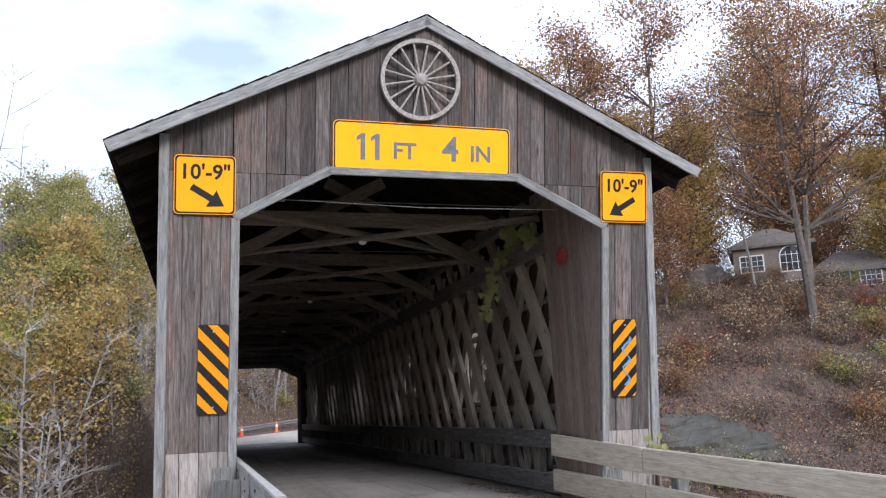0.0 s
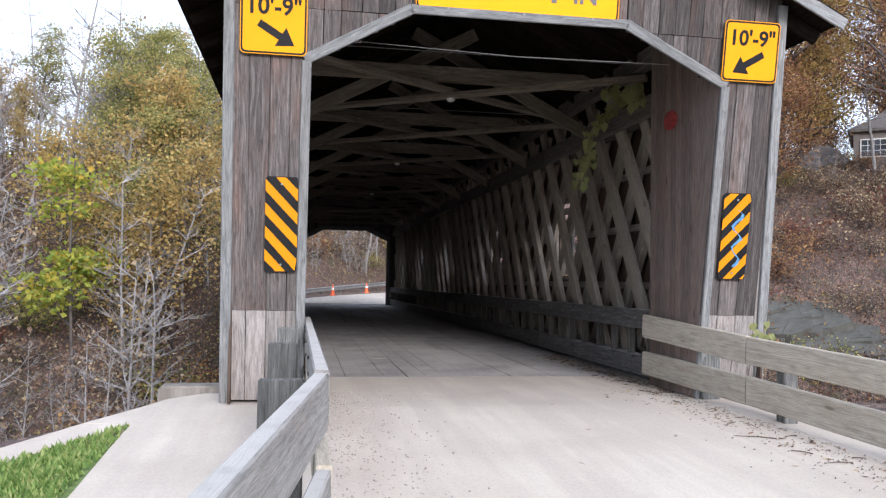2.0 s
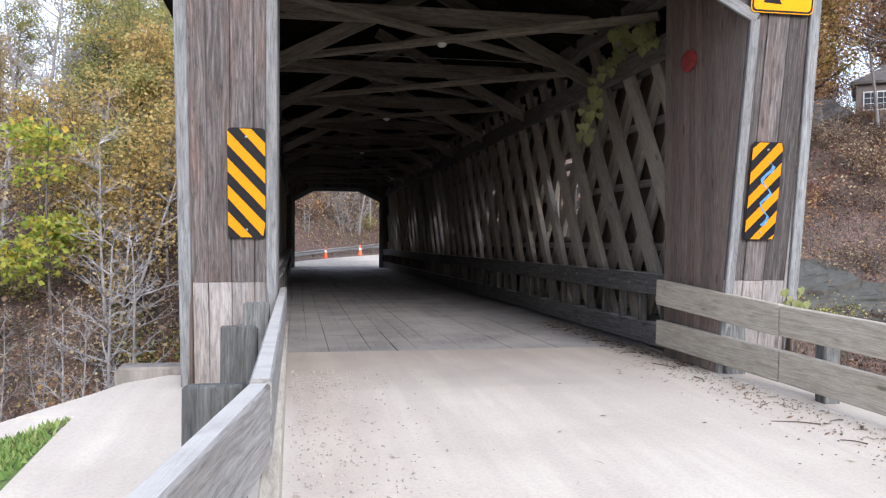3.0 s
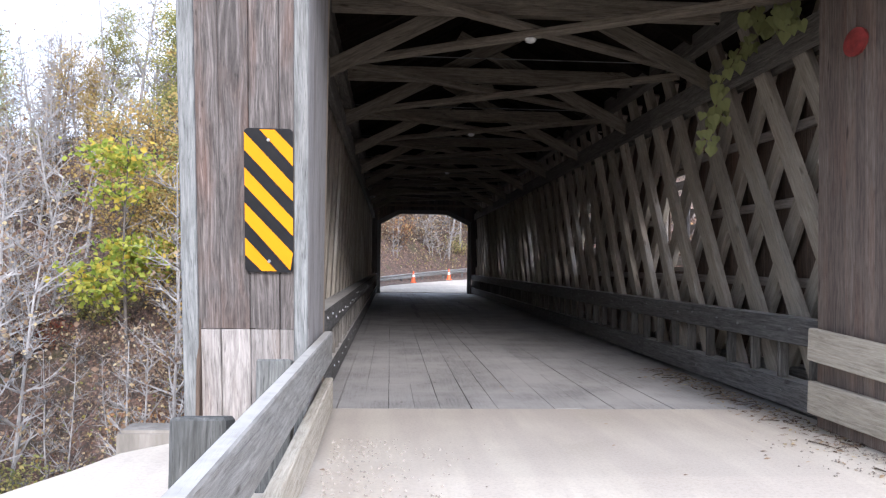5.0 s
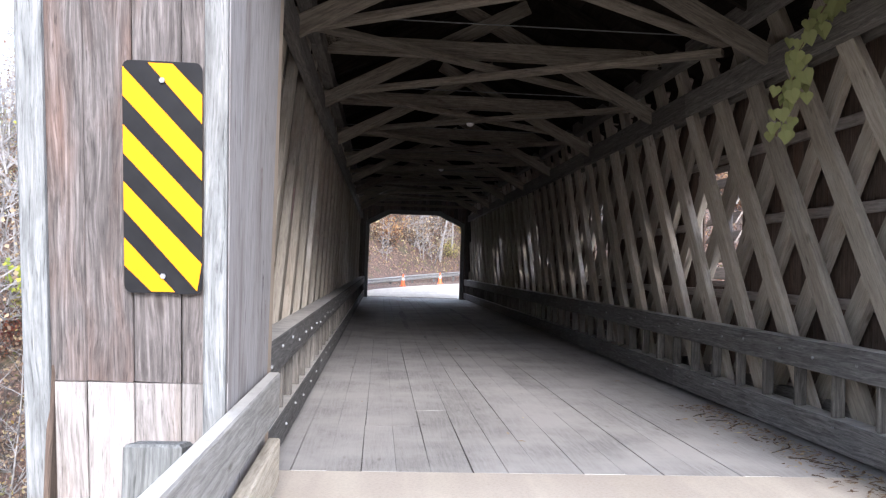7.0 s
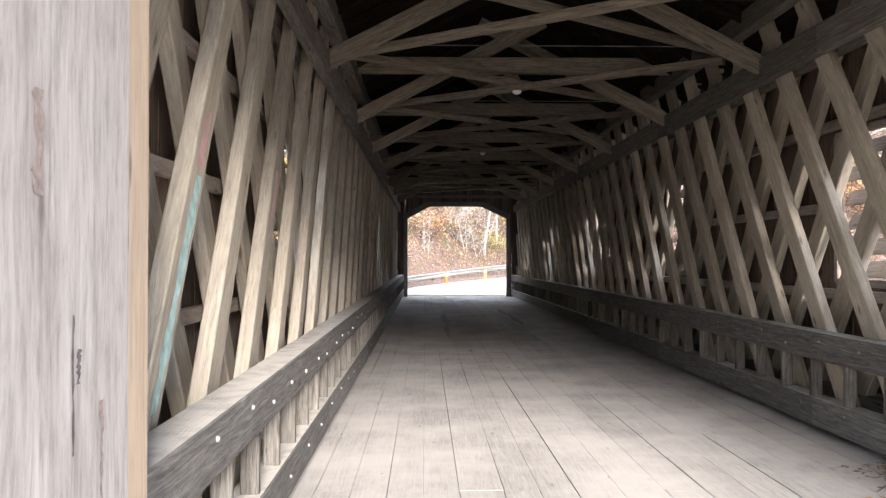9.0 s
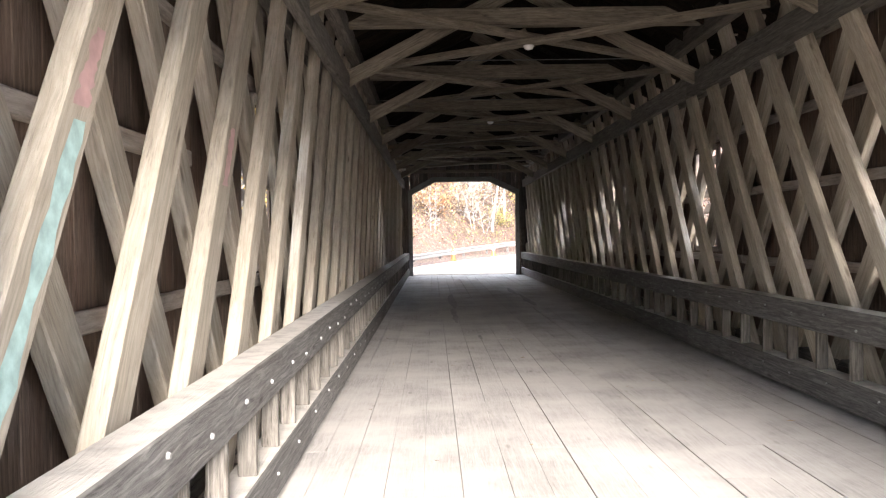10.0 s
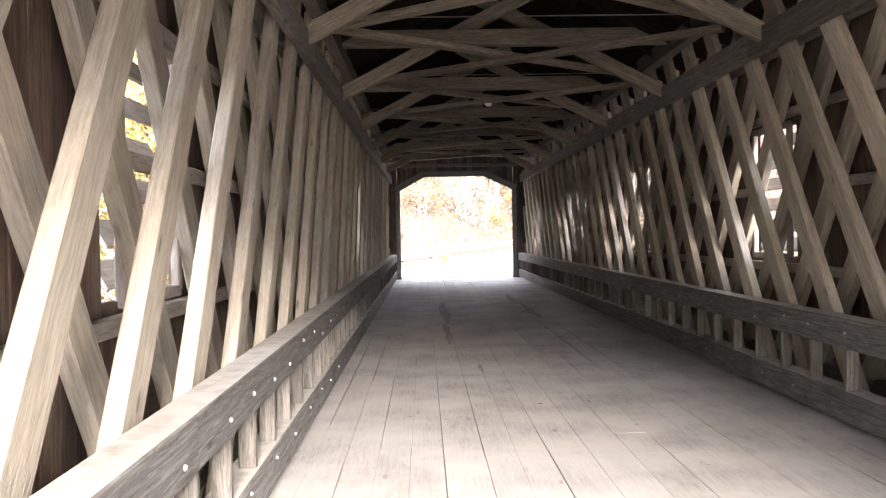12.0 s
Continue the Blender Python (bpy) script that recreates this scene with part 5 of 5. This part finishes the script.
# grey shale ledges at the foot of the eastern bank
SHALE = plain("shale", (0.078, 0.076, 0.064), 0.95, wear=0.4, scale=3)
for k in range(54):
    t = rk.random()
    x, y = rk.uniform(17.2, 20.8), rk.uniform(27, 31.6)
    bm = bmesh.new()
    n = 9
    w, l = rk.uniform(0.8, 2.2), rk.uniform(0.5, 1.2)
    add_prism(bm, [(w * math.cos(2 * math.pi * q / n) * rk.uniform(0.7, 1.15), l * math.sin(2 * math.pi * q / n) * rk.uniform(0.7, 1.15)) for q in range(n)], -0.5, rk.uniform(0.03, 0.14))
    mm = Matrix.Translation((x, y, land(x, y) + rk.uniform(-0.02, 0.06))) @ Matrix.Rotation(rk.uniform(-0.3, 0.3) - 0.5, 4, "Z") @ Matrix.Rotation(radians(rk.uniform(17, 27)), 4, "X")
    tagged(place("shale_ledge", mesh_of("shale_ledge", bm, SHALE), mm), "grey layered shale ledge on the bank", "rock", "shale ledges")

# grass verge beside the apron
turf, tt, tb = nodes_of("turf", 0.95)
tgeo = tt.nodes.new("ShaderNodeNewGeometry")
tn = noise_of(tt, tgeo.outputs["Position"], 14, 6, 0.7)
tt.links.new(ramp(tt, tn, [(0.3, (0.05, 0.075, 0.02)), (0.55, (0.13, 0.19, 0.05)), (0.75, (0.24, 0.25, 0.11))]), tb.inputs["Base Color"])
bump(tt, tb, tn, 0.8, 0.02)
bm = bmesh.new()
turf_rows = [[bm.verts.new((x, y, max(road_z(y), -1.0) - 0.03)) for x in (-5.5, -1.45)] for y in (-3, 2, 5, 5.8, 6.6, 7.3)]
for k, ends in enumerate(((-5.5, -1.42), (-4.42, -1.42), (-3.0, -1.44), (-2.6, -1.45), (-2.2, -1.46), (-1.86, -1.47))):
    for v, x in zip(turf_rows[k], ends):
        v.co.x = x
for a, b in zip(turf_rows, turf_rows[1:]):
    bm.faces.new((a[0], a[1], b[1], b[0]))
tagged(place("turf", mesh_of("turf", bm, turf)), "green turf beside the concrete apron", "grass", kind="structure")
bm = bmesh.new()
for k in range(60000):
    x = rk.uniform(-4.2, -1.35)
    y = rk.uniform(-1, 7.85)
    if x > -1.46 - 0.1 * rk.random() or x < -1.5 - (7.95 - y) / 2.03 + 0.06 * rk.random():
        continue
    z = max(road_z(y), -1.0) - 0.02
    h, a = rk.uniform(0.02, 0.06), rk.uniform(0, 6.28)
    d = Vector((math.cos(a), math.sin(a), 0))
    c = Vector((x, y, z))
    s = Vector((-d.y, d.x, 0)) * rk.uniform(0.008, 0.02)
    bm.faces.new((bm.verts.new(c - s), bm.verts.new(c + s), bm.verts.new(c + d * h * 0.7 + UP * h)))
tagged(place("grass", mesh_of("grass", bm, L_GRASS)), "patch of low green grass and clover", "grass", kind="stuff")

# dry leaves, straw and gravel
def litter(name, n, region, size, mat, label, category):
    bm = bmesh.new()
    for _ in range(n):
        x, y, z = region()
        a = rk.uniform(0, 6.28)
        l, w = size * rk.uniform(0.5, 1.5), size * rk.uniform(0.12, 0.5)
        d, s = Vector((math.cos(a), math.sin(a), rk.uniform(-0.1, 0.25))), Vector((-math.sin(a), math.cos(a), rk.uniform(-0.2, 0.2)))
        c = Vector((x, y, z + 0.006))
        v = [bm.verts.new(c - d * l), bm.verts.new(c + s * w + UP * 0.004), bm.verts.new(c + d * l), bm.verts.new(c - s * w)]
        bm.faces.new(v)
    tagged(place(name, mesh_of(name, bm, mat)), label, category, kind="stuff")


def kerb_drift():
    y = rk.uniform(9.3, 14.0)
    return 4.2 - abs(rk.gauss(0, 0.22)), y, road_z(y)


def scattered():
    x, y = rk.uniform(0.0, 4.0), rk.uniform(1, 26)
    return x, y, road_z(y)


def verge():
    y = rk.uniform(3, 9.6)
    return 4.05 + (9.6 - y) * 0.06 - abs(rk.gauss(0, 0.3)), y, road_z(y)


litter("dry_leaves", 900, kerb_drift, 0.03, L_BROWN, "drift of dry leaves and straw along the kerb", "leaves")
litter("dry_leaves", 260, verge, 0.03, L_BROWN, "dry leaves strewn below the railing", "leaves")
litter("dry_leaves", 70, scattered, 0.028, L_BROWN, "single dry leaves strewn on road and deck", "leaves")
GRAVEL = plain("gravel", (0.3, 0.26, 0.22), 0.95, wear=0.5, scale=30)
bm = bmesh.new()
for k in range(2600):
    y = rk.uniform(1.5, 9.6)
    x = 0.06 + abs(rk.gauss(0, 0.4)) if rk.random() < 0.62 else 4.0 + (9.6 - y) * 0.07 - abs(rk.gauss(0, 0.35))
    r0 = rk.uniform(0.004, 0.014)
    c = Vector((x, y, road_z(y) + r0 * 0.3))
    v = [bm.verts.new(c + Vector(q) * r0 * rk.uniform(0.7, 1.3)) for q in ((1, 0, 0), (-0.5, 0.9, 0), (-0.5, -0.9, 0), (0, 0, 0.9))]
    for f in ((0, 1, 3), (1, 2, 3), (2, 0, 3)):
        bm.faces.new([v[q] for q in f])
tagged(place("gravel", mesh_of("gravel", bm, GRAVEL)), "loose gravel along the edges of the road", "gravel", kind="stuff")
TWIG = plain("twig", (0.1, 0.075, 0.055), 0.95)
for k in range(26):
    bm = bmesh.new()
    x, y, z = verge() if k % 2 else kerb_drift()
    a, l = rk.uniform(0, 6.28), rk.uniform(0.1, 0.35)
    d = Vector((math.cos(a), math.sin(a), 0))
    c = Vector((x - 0.1, y, z + 0.008))
    add_tube(bm, [c, c + d * l * 0.5 + Vector((rk.uniform(-0.03, 0.03), 0, 0.006)), c + d * l], [0.006, 0.005, 0.003], 5)
    tagged(place("twig", mesh_of("twig", bm, TWIG)), "thin dark twig lying on the road", "twig", "twigs")

# weed at the foot of the eastern post
weed = thing("weed", (4.55, 8.3, 0), "bright green broad-leaved weed behind the railing", "plant")
for k in range(16):
    bm = bmesh.new()
    heart(bm, Vector((4.55 + vr.gauss(0, 0.07), 8.28 + vr.gauss(0, 0.05), 0.76 + vr.gauss(0, 0.09))), vr.uniform(0.05, 0.09), vr, Vector((0, -1, 0.3)))
    part("leaf", bm, L_VINE, weed)
bm = bmesh.new()
add_tube(bm, [Vector((4.55, 8.3, -0.1)), Vector((4.56, 8.3, 0.4)), Vector((4.54, 8.28, 0.85))], [0.008, 0.007, 0.004], 5)
part("stem", bm, STEM, weed)

# ---- beyond the far portal: guardrail and cones ----
rail = thing("guardrail", (2, 58, 0.2), "galvanised steel guardrail along the bend", "guardrail")
gp = [(-6.0, 45.5), (-2.5, 50.0), (-0.2, 54.0), (2.8, 60.0), (6.1, 66.0), (10.0, 73.0)]
gz = [0.0, 0.16, 0.38, 0.64, 0.9, 1.15]
bm = bmesh.new()
prof = [(0.0, 0.155), (0.05, 0.12), (0.05, 0.07), (0.0, 0.02), (0.0, -0.02), (0.05, -0.07), (0.05, -0.12), (0.0, -0.155)]
rows = []
for k, (p, z) in enumerate(zip(gp, gz)):
    a, b = Vector(gp[max(0, k - 1)]), Vector(gp[min(len(gp) - 1, k + 1)])
    nrm = Vector((b.y - a.y, -(b.x - a.x))).normalized()
    rows.append([bm.verts.new((p[0] + nrm.x * o, p[1] + nrm.y * o, z + h)) for o, h in prof])
for a, b in zip(rows, rows[1:]):
    for q in range(len(prof) - 1):
        bm.faces.new((a[q], a[q + 1], b[q + 1], b[q]))
bmesh.ops.solidify(bm, geom=bm.faces[:], thickness=0.006)
part("beam", bm, ZINC, rail)
for k in range(len(gp) - 1):
    for t in (0.0, 0.5):
        p = Vector(gp[k]).lerp(Vector(gp[k + 1]), t)
        z = gz[k] + (gz[k + 1] - gz[k]) * t
        bm = bmesh.new()
        add_box(bm, (p.x - 0.16, p.y - 0.02, z - 1.1), (p.x - 0.02, p.y + 0.12, z + 0.16))
        part("post", bm, W_POST, rail)
ORANGE = plain("cone_orange", (0.75, 0.12, 0.03), 0.5, wear=0.15)
WHITE = plain("cone_white", (0.75, 0.75, 0.73), 0.4)
for x, y, z in ((1.9, 53.2, 0.2), (4.4, 57.6, 0.32)):
    cone = thing("traffic_cone", (x, y, z), "orange traffic cone with a pale collar", "traffic cone", "cones by the guardrail")
    bm = bmesh.new()
    add_box(bm, (x - 0.19, y - 0.19, z), (x + 0.19, y + 0.19, z + 0.035))
    part("base", bm, ORANGE, cone)
    for z0, z1, r0, r1, mt, nm in ((0.035, 0.36, 0.14, 0.09, ORANGE, "cone_body"), (0.36, 0.5, 0.091, 0.068, WHITE, "collar"), (0.5, 0.72, 0.067, 0.03, ORANGE, "cone_tip")):
        bm = bmesh.new()
        add_tube(bm, [Vector((x, y, z + z0)), Vector((x, y, z + z1))], [r0, r1], 18)
        part(nm, bm, mt, cone)

# ---- house on the eastern rise ----
STUCCO = plain("house_wall", (0.2, 0.175, 0.16), 0.9, wear=0.12, scale=3)
SHINGLE = plain("house_shingle", (0.17, 0.155, 0.145), 0.95, wear=0.4, scale=4)
CASING = plain("house_casing", (0.78, 0.77, 0.75), 0.6, wear=0.06)
pane_mat, pt, pb = nodes_of("window_glass", 0.06)
pb.inputs["Base Color"].default_value = (0.03, 0.035, 0.04, 1)
HM = Matrix.Translation((38.0, 48.0, 8.7)) @ Matrix.Rotation(radians(-38), 4, "Z") @ Matrix.Diagonal((0.98, 0.98, 0.98, 1))
house = new("house")
house.matrix_basis = HM
WORLD[house.name] = HM
tagged(house, "grey-brown two-storey house with hipped roof and arched window", "house")


def hbox(name, lo, hi, mat, label=""):
    bm = bmesh.new()
    add_box(bm, lo, hi)
    return part(name, bm, mat, house, label, m=HM)


def hip(name, lo, hi, z0, z1, inset, over=0.35):
    bm = bmesh.new()
    x0, y0, x1, y1 = lo[0] - over, lo[1] - over, hi[0] + over, hi[1] + over
    b = [bm.verts.new(p) for p in ((x0, y0, z0), (x1, y0, z0), (x1, y1, z0), (x0, y1, z0))]
    b2 = [bm.verts.new((v.co.x, v.co.y, z0 - 0.18)) for v in b]
    ym = (y0 + y1) / 2
    r = [bm.verts.new((x0 + inset, ym, z1)), bm.verts.new((x1 - inset, ym, z1))]
    for f in ((b[0], b[1], r[1], r[0]), (b[1], b[2], r[1]), (b[2], b[3], r[0], r[1]), (b[3], b[0], r[0]), b2[::-1]):
        bm.faces.new(f)
    for k in range(4):
        bm.faces.new((b[k], b[(k + 1) % 4], b2[(k + 1) % 4], b2[k]))
    part(name, bm, SHINGLE, house, m=HM)


def hwindow(xc, z0, w, h, y, arch=False):
    win = part("window", (lambda b: (add_prism(b, [(-w / 2 - 0.09, -0.09), (w / 2 + 0.09, -0.09), (w / 2 + 0.09, h * (0.62 if arch else 1) + 0.09)] + ([(math.cos(q) * (w / 2 + 0.09), h * 0.62 + math.sin(q) * (h * 0.38 + 0.09)) for q in [math.pi * j / 12 for j in range(1, 12)]] if arch else []) + [(-w / 2 - 0.09, h * (0.62 if arch else 1) + 0.09)], 0, 0.06), b)[1])(bmesh.new()), CASING, house, "white window casing", m=HM @ Matrix.Translation((xc, y, z0)) @ Matrix.Rotation(radians(90), 4, "X"))
    bm = bmesh.new()
    add_prism(bm, [(-w / 2, 0), (w / 2, 0), (w / 2, h * (0.62 if arch else 1))] + ([(math.cos(q) * w / 2, h * 0.62 + math.sin(q) * h * 0.38) for q in [math.pi * j / 12 for j in range(1, 12)]] if arch else []) + [(-w / 2, h * (0.62 if arch else 1))], 0.06, 0.075)
    M2 = HM @ Matrix.Translation((xc, y, z0)) @ Matrix.Rotation(radians(90), 4, "X")
    part("pane", bm, pane_mat, win, "dark reflecting glass", m=M2)
    for k in range(1, 4):
        bm = bmesh.new()
        add_box(bm, (-w / 2 + w * k / 4 - 0.015, 0, 0.076), (-w / 2 + w * k / 4 + 0.015, h * (0.8 if arch else 1), 0.09))
        part("muntin", bm, CASING, win, m=M2)
    for k in range(1, 3):
        bm = bmesh.new()
        add_box(bm, (-w / 2, h * k / 3 - 0.015, 0.0761), (w / 2, h * k / 3 + 0.015, 0.0895))
        part("muntin", bm, CASING, win, m=M2)


hbox("wall", (-2.4, 0, -3.0), (2.9, 6.5, 3.2), STUCCO)
hip("roof", (-2.4, 0), (2.9, 6.5), 3.2, 5.0, 2.6)
hbox("wall", (-6.6, 1.2, -3.0), (-2.42, 7, 0.9), STUCCO)
hip("roof", (-6.6, 1.2), (-2.42, 7), 0.9, 2.9, 2.0)
hbox("wall", (2.92, 1.6, -3.0), (11.5, 7.5, 1.1), STUCCO)
hip("roof", (2.92, 1.6), (11.5, 7.5), 1.1, 2.9, 2.2)
hbox("deck", (2.9, -1.4, -1.6), (10.5, 1.58, -0.55), W_BEAM)
hwindow(-1.15, 1.35, 1.5, 1.1, -0.01)
hwindow(1.55, 1.2, 1.5, 1.75, -0.01, True)
hwindow(-0.85, -0.65, 1.4, 1.0, -0.01)
hwindow(1.7, -0.6, 1.3, 1.0, -0.01)
for q in (4.6, 6.6, 8.8):
    hwindow(q, -0.1, 1.3, 1.0, 1.59)

# ---- overhead wires ----
WIRE = plain("cable", (0.05, 0.05, 0.05), 0.7)
for p0, p1, sag in (((13, 40, 7.5), (60, 22, 17.0), 1.2), ((10, 48, 14.0), (38, 16, 20.5), 0.8), ((10, 48, 14.8), (38, 16, 21.5), 0.8)):
    a, b = Vector(p0), Vector(p1)
    bm = bmesh.new()
    pts = [a.lerp(b, k / 16) - UP * sag * 4 * (k / 16) * (1 - k / 16) for k in range(17)]
    add_tube(bm, pts, [0.014] * 17, 4)
    tagged(place("overhead_wire", mesh_of("overhead_wire", bm, WIRE)), "dark overhead cable strung between the trees", "cable", "overhead cables")
bm = bmesh.new()
add_tube(bm, [front(XL + 0.3, 3.55, -0.25), front(2.0, 3.5, -0.25), front(XR - 0.45, 3.52, -0.25)], [0.005] * 3, 5)
tagged(place("cable", mesh_of("cable", bm, IRON)), "thin pale cable strung inside the portal", "cable")


# ---- deck planks ----
dk = random.Random(11)
xs = -0.3
while xs < 4.4:
    w = dk.choice([0.24, 0.27, 0.3, 0.3])
    y = 10.94
    first = True
    while y < 41.5:
        l = dk.choice([3.4, 4.3, 4.9, 5.4]) if not first else dk.choice([1.6, 2.4, 3.3, 4.1])
        first = False
        y1 = min(y + l, 41.6)
        gap = dk.choice([0.0012, 0.0012, 0.002, 0.003, 0.011])
        z = -0.03 + dk.uniform(-0.003, 0.001)
        place("deck_plank", plank_mesh(y1 - y - 0.003, w - gap, 0.06, W_DECK, 0.003), between((xs + w / 2, y + 0.0015, z), (xs + w / 2, y1 - 0.0015, z), (0, 0, 1)), deck)
        y = y1
    xs += w
STAIN = plain("oil_stain", (0.24, 0.23, 0.22), 0.75, wear=0.5, scale=12)
for x, y, w, l in ((1.2, 25.0, 0.07, 1.5), (1.24, 28.5, 0.09, 2.3), (3.02, 28.6, 0.09, 2.0), (2.95, 31.5, 0.07, 1.6), (1.5, 21.5, 0.035, 0.3)):
    bm = bmesh.new()
    bm.faces.new([bm.verts.new((x + w * math.cos(q) * dk.uniform(0.4, 1.3), y + l * math.sin(q) * dk.uniform(0.8, 1.05), 0.007)) for q in [2 * math.pi * k / 26 for k in range(26)]])
    tagged(place("oil_stain", mesh_of("oil_stain", bm, STAIN)), "dark oily streak along the deck planks", "stain", "stains on the deck")
